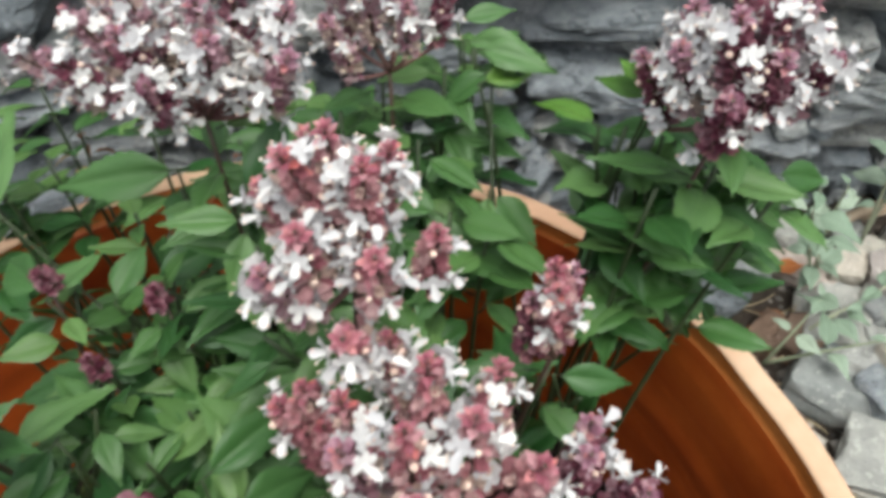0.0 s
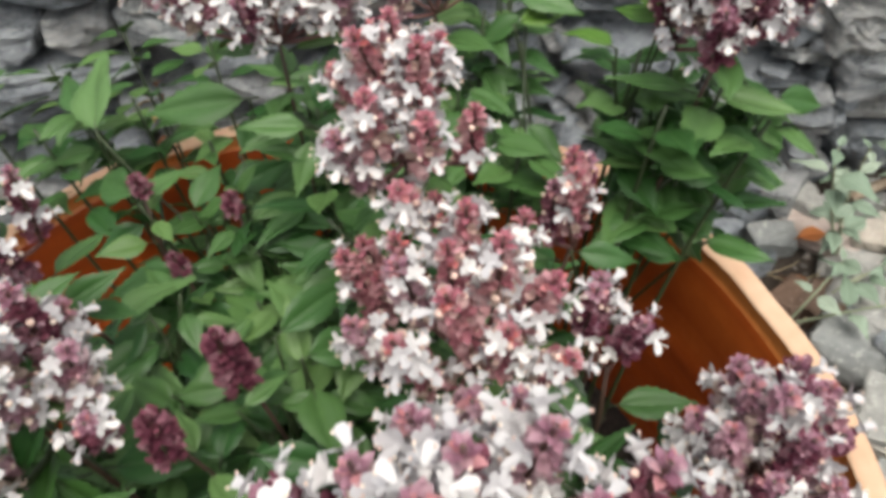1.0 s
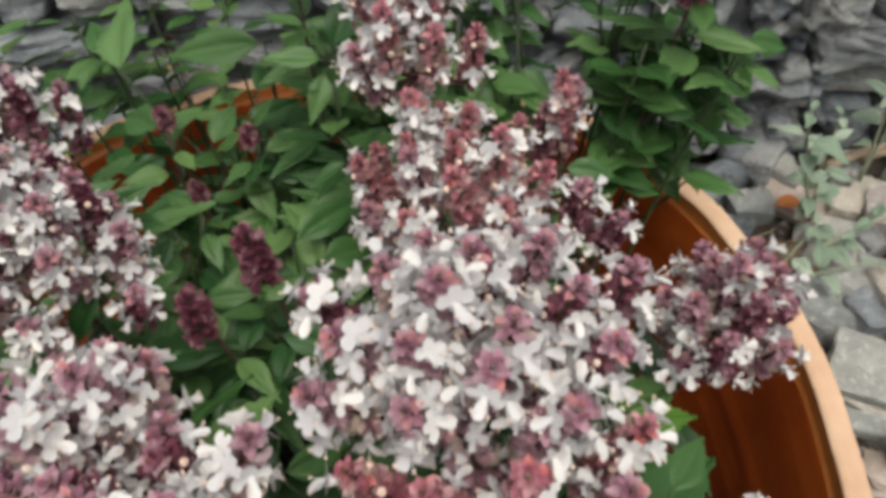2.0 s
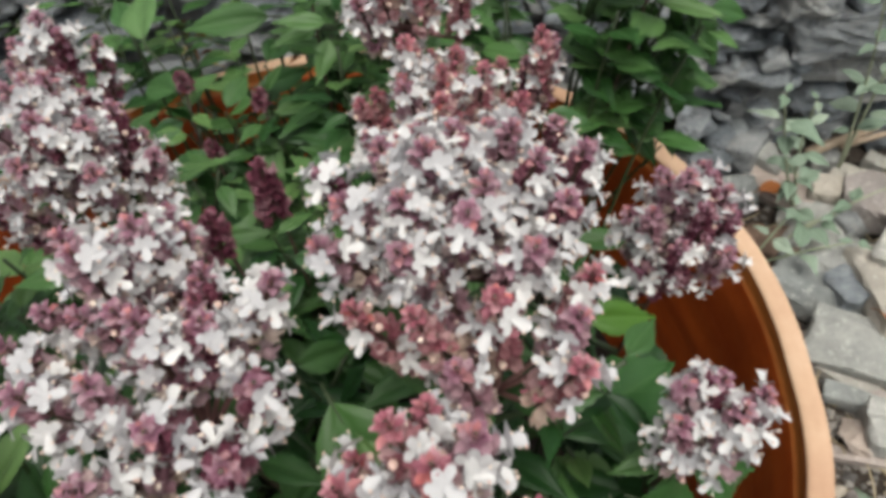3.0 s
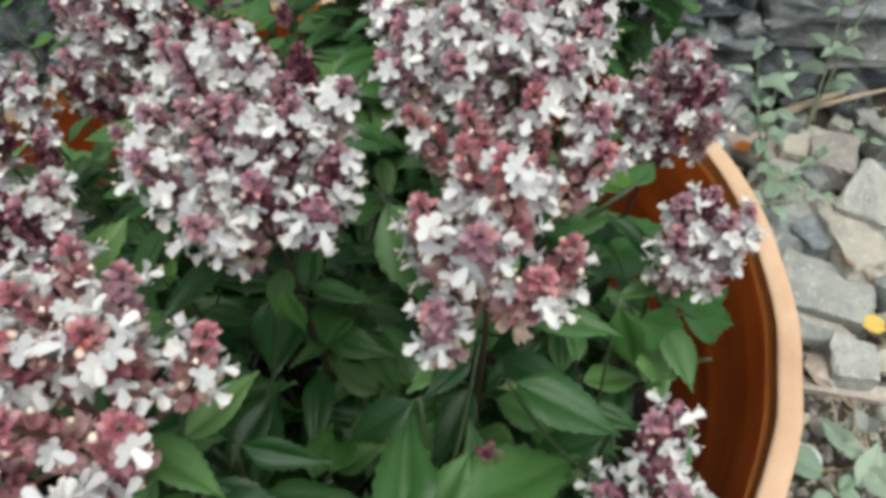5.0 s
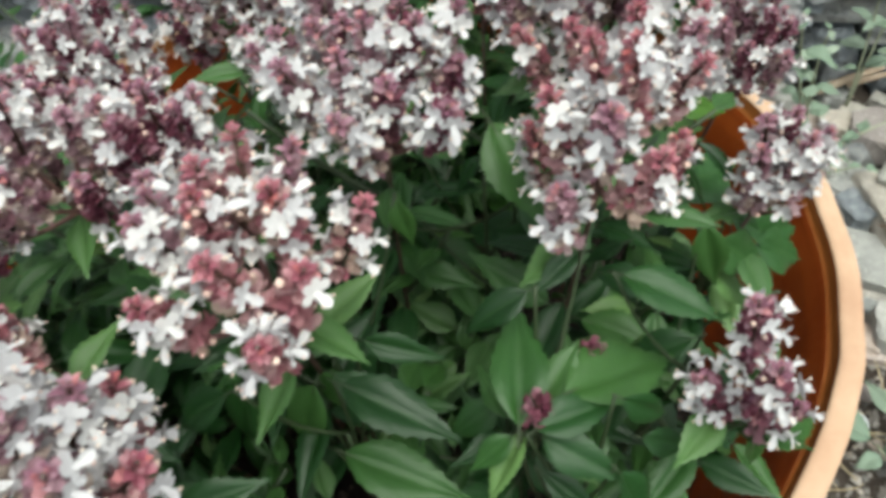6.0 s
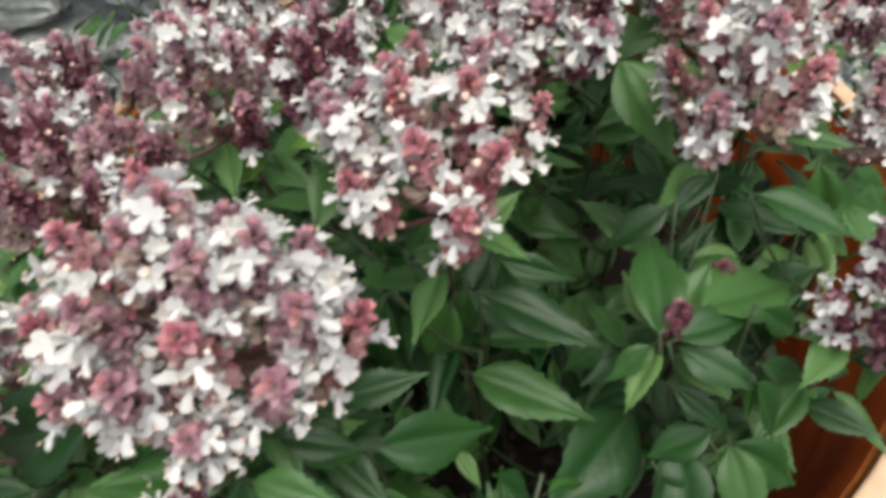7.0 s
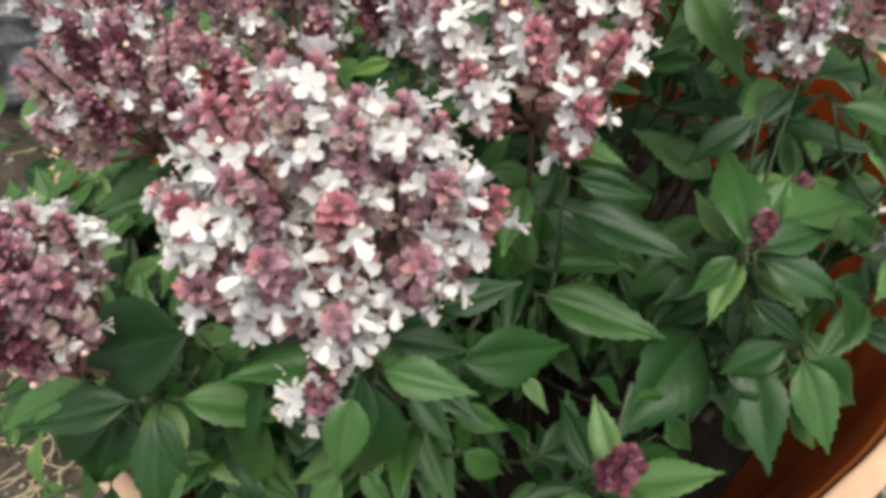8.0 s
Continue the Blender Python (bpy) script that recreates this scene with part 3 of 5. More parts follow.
def wall_face(x, z):
    """How far back the crumbled mortar lies."""
    y = 0.468 + 0.02 * noise.noise(Vector((x * 12, z * 24, 2))) + 0.010 * noise.noise(Vector((x * 45, z * 60, 7))) + 0.006 * noise.noise(Vector((x * 110, z * 130, 4)))
    if noise.noise(Vector((x * 9, z * 16, 11))) < -0.22:
        y += 0.05                      # holes where the mortar has fallen out
    if 0.16 < x < 0.42 and z < 0.3:
        y -= 0.022 * math.sin((x - 0.16) / 0.26 * math.pi) * (1 - z / 0.3)
    return y


def build_wall():
    """Old wall of flat dark slates; the mortar behind them is rough and crumbled."""
    bm = bmesh.new()
    nx, nz = 420, 84
    front = [[bm.verts.new((-2.6 + 5.4 * i / nx, wall_face(-2.6 + 5.4 * i / nx, 0.64 * k / nz), 0.64 * k / nz - 0.03)) for i in range(nx + 1)] for k in range(nz + 1)]
    for r0, r1 in zip(front, front[1:]):
        for i in range(nx):
            bm.faces.new((r0[i], r0[i + 1], r1[i + 1], r1[i]))
    tops = [0.64 * k / nz - 0.03 for k in range(nz + 1)]
    for i, flip in ((0, True), (nx, False)):
        rear = [bm.verts.new((-2.6 + 5.4 * i / nx, 0.85, z)) for z in tops]
        for k in range(nz):
            quad = (front[k][i], rear[k], rear[k + 1], front[k + 1][i])
            bm.faces.new(quad[::-1] if flip else quad)
        front.append(rear)
    left, right = front[nz + 1], front[nz + 2]
    for k in range(nz):
        bm.faces.new((right[k], left[k], left[k + 1], right[k + 1]))
    crown = [bm.verts.new((-2.6 + 5.4 * i / nx, 0.85, tops[-1])) for i in range(1, nx)]
    crown = [left[-1], *crown, right[-1]]
    for i in range(nx):
        bm.faces.new((front[nz][i], front[nz][i + 1], crown[i + 1], crown[i]))
    return thing("wall_north", (0, 0, 0), "old garden wall of dark slate with crumbled mortar", "wall", kind="structure", data=mesh_from("wall", bm, MORTAR, smooth=True))


wall = build_wall()

# ---- the pot ----
POT = Matrix.Translation((POT_X, POT_Y, 0))
pot = thing("terracotta_pot", POT, "wide terracotta pot full of flowering basil", "flower pot")
outer = [(0.0, 0.0), (0.218, 0.0), (0.225, 0.005), (0.280, RIM - 0.055), (0.283, RIM - 0.05), (0.292, RIM - 0.048), (0.297, RIM - 0.044), (0.2985, RIM - 0.012)]
part("body", lathe("body", outer, CLAY_OUT), POT, pot, "pale weathered terracotta outside")
lip = [(0.2985, RIM - 0.012), (0.3002, RIM - 0.004), (0.2996, RIM - 0.0012), (0.2982, RIM), (0.2945, RIM + 0.0004), (0.2905, RIM + 0.0004), (0.2882, RIM + 0.0003), (0.2872, RIM - 0.0002), (0.2868, RIM - 0.0008)]
part("rim", lathe("rim", lip, CLAY_RIM, wob=0.0022), POT, pot, "pale peach terracotta rim with chipped edge")
edge = [(0.2868, RIM - 0.0008), (0.2864, RIM - 0.003), (0.2855, RIM - 0.007), (0.2842, RIM - 0.0125), (0.2834, RIM - 0.0125)]
part("glaze_edge", lathe("glaze_edge", edge, CLAY_EDGE, wob=0.0014), POT, pot, "ochre glaze along the inner edge")
inner = [(0.2835, RIM - 0.011)] + [(0.285 - 0.25 * d + 0.0004 * math.sin(d * 520), RIM - d) for d in [0.008 * k for k in range(2, 31)]]
part("lining", lathe("lining", inner, CLAY_IN, wob=0.001), POT, pot, "glossy orange-brown inner wall with turning rings")


def build_soil():
    bm = bmesh.new()
    rings = []
    for i in range(27):
        r = 0.242 * i / 26
        n = 1 if i == 0 else 90
        rings.append([bm.verts.new((r * math.cos(k * math.tau / n), r * math.sin(k * math.tau / n), SOIL + 0.012 * noise.noise(Vector((r * 25 * math.cos(k * math.tau / n), r * 25 * math.sin(k * math.tau / n), 3))) + 0.006 * noise.noise(Vector((r * 90 * math.cos(k * math.tau / n), r * 90 * math.sin(k * math.tau / n), 9))))) for k in range(n)])
    for k in range(90):
        bm.faces.new((rings[0][0], rings[1][k], rings[1][(k + 1) % 90]))
    for r0, r1 in zip(rings[1:], rings[2:]):
        for k in range(90):
            bm.faces.new((r0[k], r1[k], r1[(k + 1) % 90], r0[(k + 1) % 90]))
    thing("potting_soil", POT, "dark crumbly potting soil in the pot", "soil", kind="stuff", data=mesh_from("potting_soil", bm, COMPOST, smooth=True))


build_soil()


def soil_bits():
    """Bark, grit and pale crumbs lying on the soil."""
    rnd = random.Random(17)
    verts, faces = [], []
    for i in range(520):
        a, r = rnd.random() * 6.3, 0.235 * math.sqrt(rnd.random())
        x, y, s = r * math.cos(a), r * math.sin(a), rnd.choice((0.0015, 0.002, 0.003, 0.0045)) * rnd.uniform(0.7, 1.4)
        z = SOIL + 0.012 * noise.noise(Vector((x * 25, y * 25, 3))) + 0.006 * noise.noise(Vector((x * 90, y * 90, 9))) + s * 0.2
        t = rnd.random() * 6.3
        n = len(verts)
        for k in range(4):
            q = s * rnd.uniform(0.5, 1.4)
            verts.append((x + q * math.cos(t + k * 1.57), y + q * math.sin(t + k * 1.57), z + s * rnd.uniform(-0.2, 0.2)))
        verts.append((x, y, z + s * rnd.uniform(0.4, 0.9)))
        faces += [(n, n + 1, n + 4), (n + 1, n + 2, n + 4), (n + 2, n + 3, n + 4), (n + 3, n, n + 4)]
    me = bpy.data.meshes.new("soil_bits")
    me.from_pydata(verts, [], faces)
    me.materials.append(EARTH)
    thing("soil_bits", POT, "bark bits and pale crumbs on the potting soil", "debris", kind="stuff", data=me)


soil_bits()

# ---- the basil ----
PLANTS = "basil plants in the pot"


def open_side(p):
    """The strip along the pot's wall that stays bare of leaves."""
    return p.x > 0.205 and -0.25 < p.y < 0.035 or p.x > 0.182 and 0.0 < p.y < 0.085 and p.z < RIM + 0.13 or math.hypot(p.x, p.y) > 0.225 and p.x > -0.12 and p.y > 0.15


def root_of(x, y, pull=0.72):
    r = math.hypot(x, y) or 1
    f = min(pull, 0.19 / r)
    return Vector((x * f, y * f, SOIL - 0.005))


def basil(seed, top, radius, count, white, label, size=0.043, gap=0.03, shoots=3, dome=0.022, stretch=1.0, turn=0.0, skip=open_side, kinds=SPIKES, lean=(0, 0), first=0.58, purple=0.0, nod=(0, 0)):
    """A stem from the soil to a head of flower spikes whose highest tip is at top, with leaf pairs and side shoots."""
    rnd = random.Random(seed)
    top = over_rim(*top)
    root = root_of(top.x, top.y)
    plant = thing("basil_plant", root, label, "basil plant", PLANTS)
    neck = top - Vector((lean[0], lean[1], 0.052))
    mid = Vector((root.x * 0.5 + neck.x * 0.5, root.y * 0.5 + neck.y * 0.5, root.z * 0.45 + neck.z * 0.55)) + Vector((rnd.uniform(-0.02, 0.02), rnd.uniform(-0.02, 0.02), 0))
    curve = bend(root, mid, neck, 9)

    def among_flowers(p):
        return p.z > neck.z + 0.004 or (skip and skip(p))

    stem_part(plant, curve, 0.0013, 0.0009, STEM)
    leafy_stem(plant, rnd, curve, first, size, gap, skip=among_flowers)
    for k in range(shoots):
        s = 0.6 + 0.33 * (k + rnd.random()) / max(1, shoots)
        p = curve[min(8, int(s * 8))]
        a = k * 2.4 + rnd.random()
        reach = rnd.uniform(0.025, 0.05)
        end = p + Vector((math.cos(a) * reach, math.sin(a) * reach, rnd.uniform(0.02, 0.055)))
        end.z = min(end.z, top.z - 0.045)
        if not clear_of_pot(p, end) or (skip and skip(end)):
            continue
        twig = bend(p, p * 0.5 + end * 0.5 - Vector((0, 0, 0.008)), end, 5)
        stem_part(plant, twig, 0.0016, 0.0009, GREENSTEM)
        leafy_stem(plant, rnd, twig, 0.35, size * 0.72, 0.014, skip=among_flowers)
    c, s_ = math.cos(turn), math.sin(turn)
    for k in range(count):
        rr = math.sqrt((k + 0.3) / count)
        a = k * 2.39996 + seed
        ex, ey = rr * radius * math.cos(a) * stretch, rr * radius * math.sin(a) / stretch
        off = Vector((c * ex - s_ * ey, s_ * ex + c * ey, -dome * rr * rr + rnd.uniform(-0.003, 0.003)))
        tip = top + off
        ax = Vector((off.x * 13 + nod[0], off.y * 13 + nod[1], 1.0)) + Vector((rnd.uniform(-0.15, 0.15), rnd.uniform(-0.15, 0.15), 0))
        base = add_spike(plant, rnd, tip, ax, rnd.choice(SPIKES[4:] if rnd.random() < purple else kinds), white * rnd.uniform(0.6, 1.35), rnd.uniform(0.9, 1.1))
        stem_part(plant, bend(neck - Vector((0, 0, 0.005)), neck * 0.5 + base * 0.5 - Vector((0, 0, 0.004)), base, 4), 0.0010, 0.0008, STALK)
    return plant


def bud_plant(seed, top, kind, label, size=0.034, shoots=4, skip=open_side, first=0.4, gap=0.02, grown=1.0):
    """A leafy stem that ends in a closed purple spike."""
    rnd = random.Random(seed)
    top = over_rim(*top)
    root = root_of(top.x, top.y)
    plant = thing("basil_plant", root, label, "basil plant", PLANTS)
    neck = top - Vector((0, 0, me_length[kind[0].name] * grown))
    mid = (root + neck) / 2 + Vector((rnd.uniform(-0.02, 0.02), rnd.uniform(-0.02, 0.02), 0.01))
    curve = bend(root, mid, neck, 9)
    stem_part(plant, curve, 0.0013, 0.0008, STEM)
    leafy_stem(plant, rnd, curve, first, size, gap, skip=skip)
    for k in range(shoots):
        p = curve[min(8, 4 + k)]
        a = k * 2.4 + rnd.random()
        reach = rnd.uniform(0.02, 0.045)
        end = p + Vector((math.cos(a) * reach, math.sin(a) * reach, rnd.uniform(0.015, 0.04)))
        if clear_of_pot(p, end) and not (skip and skip(end)):
            twig = bend(p, (p + end) / 2 - Vector((0, 0, 0.006)), end, 5)
            stem_part(plant, twig, 0.0014, 0.0008, GREENSTEM)
            leafy_stem(plant, rnd, twig, 0.4, size * 0.7, 0.013, skip=skip)
    add_spike(plant, rnd, top, Vector((rnd.uniform(-0.2, 0.2), rnd.uniform(-0.2, 0.1), 1)), kind, 0.0, grown)
    return plant


WHITEHEAD = "flowering basil stem with a dense head of white and purple flowers"
REDHEAD = "flowering basil stem with white flowers and reddish bract tips"
PURPLEHEAD = "flowering basil stem with purple calyces and few white flowers"
BUDSTEM = "leafy basil stem ending in a closed purple bud spike"

basil(1, (0.1041, 0.0520, 0.2360), 0.0285, 13, 0.42, REDHEAD, dome=0.0430, stretch=0.97, kinds=RED_SPIKES)
basil(2, (0.1200, -0.0080, 0.2020), 0.0407, 15, 0.31, REDHEAD, dome=0.0238, stretch=0.95, kinds=RED_SPIKES)
basil(3, (0.1215, -0.0850, 0.2400), 0.0365, 17, 0.64, WHITEHEAD, dome=0.0160, stretch=1.25, shoots=2, first=0.68)
basil(4, (0.2040, -0.0380, 0.1720), 0.0250, 14, 0.25, PURPLEHEAD, dome=0.0340, shoots=2, purple=0.6)
basil(5, (0.1270, -0.1151, 0.2233), 0.0304, 9, 0.26, REDHEAD, dome=0.0150, stretch=1.35, kinds=RED_SPIKES, shoots=1, first=0.66)
basil(6, (0.1114, -0.1670, 0.2480), 0.0290, 10, 0.42, REDHEAD, dome=0.0450, stretch=0.9, kinds=RED_SPIKES, shoots=1, first=0.66)
basil(7, (0.1900, -0.1200, 0.1720), 0.0145, 6, 0.42, WHITEHEAD, dome=0.0160, shoots=2, stretch=1.35, purple=0.5)
basil(8, (0.0434, -0.1256, 0.2303), 0.0432, 14, 0.43, WHITEHEAD, dome=0.0126, stretch=1.0, shoots=2, first=0.64)
basil(9, (-0.0259, -0.0176, 0.2233), 0.0368, 18, 0.45, PURPLEHEAD, dome=0.0518, stretch=1.1, purple=0.3)
basil(10, (0.0147, -0.2006, 0.2448), 0.0377, 12, 0.42, REDHEAD, dome=0.0214, kinds=RED_SPIKES, shoots=2, first=0.66)
basil(11, (-0.0375, -0.2590, 0.2620), 0.0365, 23, 0.42, WHITEHEAD, dome=0.0440, stretch=1.2, kinds=SPIKES[:3] + RED_SPIKES[:3])
basil(12, (-0.0414, -0.2970, 0.2030), 0.0030, 2, 0.30, PURPLEHEAD, dome=0.0060, shoots=1, purple=1, nod=(0, -2.2), lean=(0, -0.045))
basil(13, (-0.1180, -0.1720, 0.2200), 0.0330, 14, 0.15, PURPLEHEAD, dome=0.0218, stretch=1.15, purple=0.1)
basil(14, (-0.0214, -0.1503, 0.2337), 0.0222, 8, 0.42, PURPLEHEAD, dome=0.0250, stretch=0.8)
basil(15, (0.1565, -0.2050, 0.1787), 0.0220, 5, 0.30, PURPLEHEAD, dome=0.0506, shoots=2, purple=1, stretch=0.9)
basil(16, (0.0473, 0.1377, 0.2262), 0.0436, 15, 0.45, PURPLEHEAD, dome=0.0182, stretch=1.25)
basil(17, (0.1111, 0.1914, 0.1949), 0.0329, 8, 0.40, PURPLEHEAD, dome=0.0214)
basil(18, (0.2263, 0.1088, 0.2210), 0.0299, 13, 0.55, WHITEHEAD, dome=0.0322, stretch=1.1, purple=0.4, shoots=1, first=0.80)
basil(19, (-0.1166, -0.2661, 0.2252), 0.0104, 9, 0.07, PURPLEHEAD, dome=0.0158, purple=0.3)
basil(20, (-0.0500, 0.0450, 0.2100), 0.025, 8, 0.30, PURPLEHEAD, dome=0.025, purple=0.3)
basil(21, (0.1609, 0.0549, 0.1730), 0.0085, 4, 0.05, REDHEAD, dome=0.0180, shoots=2, kinds=RED_SPIKES, purple=0.5)
basil(22, (0.1649, 0.0001, 0.1698), 0.0172, 3, 0.15, PURPLEHEAD, dome=0.0220, shoots=1, purple=1)
basil(23, (0.030, -0.100, 0.241), 0.026, 8, 0.50, WHITEHEAD, dome=0.03, shoots=2, first=0.64)
basil(24, (-0.0720, -0.1330, 0.2240), 0.0330, 11, 0.24, PURPLEHEAD, dome=0.0300, shoots=2, purple=0.1)
basil(25, (-0.0950, -0.0450, 0.2000), 0.0380, 14, 0.36, PURPLEHEAD, dome=0.0280, shoots=1, purple=0.3)
basil(26, (0.085, 0.024, 0.172), 0.008, 3, 0.20, REDHEAD, dome=0.015, shoots=1, kinds=RED_SPIKES)
basil(27, (-0.1310, -0.2300, 0.2000), 0.0130, 5, 0.35, PURPLEHEAD, dome=0.015, shoots=1)
basil(28, (-0.0590, -0.2130, 0.2300), 0.0090, 3, 0.06, REDHEAD, dome=0.015, shoots=0, kinds=RED_SPIKES)
basil(29, (-0.1480, -0.1060, 0.2040), 0.0340, 11, 0.14, PURPLEHEAD, dome=0.024, shoots=1, stretch=1.2, purple=0.15)
bud_plant(31, (-0.0336, 0.1118, 0.1262), BUDS[1], BUDSTEM)
bud_plant(32, (0.0088, 0.1089, 0.1124), BUDS[1], BUDSTEM)
bud_plant(33, (-0.0243, 0.0908, 0.0940), BUDS[1], BUDSTEM)
bud_plant(34, (0.0361, 0.0029, 0.1583), BUDS[0], BUDSTEM, shoots=2, first=0.62, grown=1.5)
bud_plant(35, (0.0201, -0.0250, 0.1596), BUDS[2], BUDSTEM, shoots=2, first=0.62, grown=1.3)
bud_plant(36, (0.0875, -0.2185, 0.1605), BUDS[1], BUDSTEM, shoots=2, first=0.62)
bud_plant(37, (0.1071, -0.1976, 0.1520), BUDS[1], BUDSTEM, shoots=2, first=0.62)
bud_plant(38, (0.0294, -0.2991, 0.1752), BUDS[2], BUDSTEM)


def leafy_plant(seed, top, label, size=0.042, shoots=4, first=0.35, gap=0.019, skip=open_side, kinds=None, droop=-0.42):
    """A stem with large leaf pairs and pale young leaves at its end, without flowers."""
    rnd = random.Random(seed)
    top = over_rim(*top)
    root = root_of(top.x, top.y, 0.8)
    plant = thing("basil_plant", root, label, "basil plant", PLANTS)
    out = Vector((top.x, top.y, 0)) - Vector((root.x, root.y, 0))
    mid = Vector((root.x, root.y, 0)) + out * 0.35 + Vector((0, 0, max(RIM + 0.03, top.z * 0.6 + root.z * 0.4)))
    curve = bend(root, mid, top, 9)
    stem_part(plant, curve, 0.0015, 0.0009, GREENSTEM)
    leafy_stem(plant, rnd, curve, first, size, gap, skip=skip, kinds=kinds, droop=droop)
    for k in range(shoots):
        p = curve[min(8, 3 + k)]
        a = k * 2.4 + rnd.random() * 2
        reach = rnd.uniform(0.02, 0.05)
        end = p + Vector((math.cos(a) * reach, math.sin(a) * reach, rnd.uniform(0.005, 0.035)))
        if clear_of_pot(p, end) and not (skip and skip(end)):
            twig = bend(p, (p + end) / 2 - Vector((0, 0, 0.006)), end, 5)
            stem_part(plant, twig, 0.0013, 0.0007, GREENSTEM)
            leafy_stem(plant, rnd, twig, 0.4, size * 0.75, 0.014, skip=skip)


LEAFY = "leafy green basil stem without flowers"
for k, (x, y, z) in enumerate(((0.06, 0.10, 0.14), (0.075, 0.04, 0.11), (0.05, 0.165, 0.12), (-0.02, 0.17, 0.09))):
    leafy_plant(600 + k, (x, y, z), LEAFY, 0.040, 3, 0.6)


def tufts(seed, spots, drop=0.015, skip=None):
    """Leafy stems with their tops at the given places over the rim."""
    for k, (x, y, z) in enumerate(spots):
        leafy_plant(seed + k, (x, y, z - drop), LEAFY, 0.043, 1 if k % 2 else 2, 0.62, 0.014, skip or bare_strip)


def bare_strip(p):
    """The inner side of the pot's wall beside the stones, which no leaf hides."""
    return p.x > 0.19 and p.y > -0.26 and (p.y < 0.09 or p.z < RIM + 0.05) or p.x > 0.13 and p.y > 0.13 and p.z < RIM + 0.075


def under_rim(p):
    return p.z < RIM + 0.045


# towards the wall
tufts(640, (
    (-0.023, 0.154, 0.070), (0.017, 0.106, 0.085), (0.025, 0.152, 0.060),
    (0.081, 0.231, 0.110), (0.026, 0.225, 0.100),
))
# in the shade of the heads at the far rim
tufts(960, (
    (0.035, 0.190, 0.110), (0.060, 0.200, 0.120), (0.085, 0.190, 0.120), (0.105, 0.210, 0.120), (0.045, 0.165, 0.110), (-0.095, 0.200, 0.100), (-0.120, 0.185, 0.100),
    (-0.075, 0.215, 0.090), (0.135, 0.200, 0.130), (0.150, 0.215, 0.130), (0.130, 0.130, 0.110), (0.145, 0.120, 0.110), (0.075, 0.150, 0.110), (0.120, 0.160, 0.125),
), 0.0, under_rim)
# in the middle of the pot
tufts(800, (
    (0.054, 0.078, 0.100), (0.075, 0.060, 0.110), (0.017, 0.068, 0.095), (0.006, 0.046, 0.100), (0.057, 0.039, 0.120), (0.053, 0.014, 0.130),
    (0.094, 0.066, 0.100), (0.046, 0.062, 0.100), (0.064, 0.010, 0.100), (0.020, -0.022, 0.090), (-0.044, 0.001, 0.090), (-0.095, 0.007, 0.090),
    (-0.136, 0.035, 0.080), (-0.112, -0.015, 0.080), (-0.106, -0.053, 0.090), (-0.046, -0.051, 0.100), (-0.043, 0.085, 0.090), (-0.002, 0.010, 0.110),
    (-0.099, -0.002, 0.130), (-0.098, -0.030, 0.120), (-0.072, -0.043, 0.140), (-0.049, -0.004, 0.100), (-0.131, -0.039, 0.120),
))
# along the side away from the stones
tufts(900, (
    (-0.165, 0.020, 0.090), (-0.180, -0.020, 0.100), (-0.215, 0.000, 0.080), (-0.210, -0.060, 0.100), (-0.150, -0.060, 0.120), (-0.225, -0.095, 0.090),
))


# stems that lean out over the far rim and hide it from above
tufts(930, (
    (-0.040, 0.275, 0.095), (-0.090, 0.270, 0.100), (-0.135, 0.250, 0.095), (-0.180, 0.225, 0.100), (-0.220, 0.190, 0.095), (-0.250, 0.145, 0.090), (-0.268, 0.095, 0.085),
), 0.0, under_rim)
# low stems over the bare soil in the middle of the front half
tufts(880, (
    (0.049, -0.098, 0.030), (0.064, -0.133, 0.030), (0.033, -0.159, 0.030), (0.083, -0.120, 0.040), (0.053, -0.075, 0.030), (0.066, -0.118, 0.030),
), 0.0)
# in the front half
tufts(850, (
    (-0.170, -0.200, 0.150), (-0.200, -0.190, 0.120), (-0.150, -0.215, 0.160), (-0.185, -0.225, 0.110), (-0.215, -0.150, 0.120), (-0.120, -0.225, 0.140),
    (0.196, -0.108, 0.090), (0.216, -0.121, 0.070), (0.140, -0.195, 0.070), (-0.156, -0.229, 0.140), (-0.131, -0.252, 0.100), (-0.060, -0.265, 0.100),
    (-0.054, -0.076, 0.120), (-0.123, -0.110, 0.120), (-0.139, -0.121, 0.120), (-0.092, -0.116, 0.130), (-0.047, -0.132, 0.120), (0.148, -0.145, 0.110),
    (0.187, -0.106, 0.080), (-0.143, -0.248, 0.120), (-0.165, -0.245, 0.050), (-0.128, -0.256, 0.060), (-0.128, -0.078, 0.130),
    (-0.188, -0.145, 0.130), (-0.163, -0.160, 0.130), (-0.186, -0.167, 0.130),
    (-0.185, -0.125, 0.120), (-0.193, -0.133, 0.110),
))


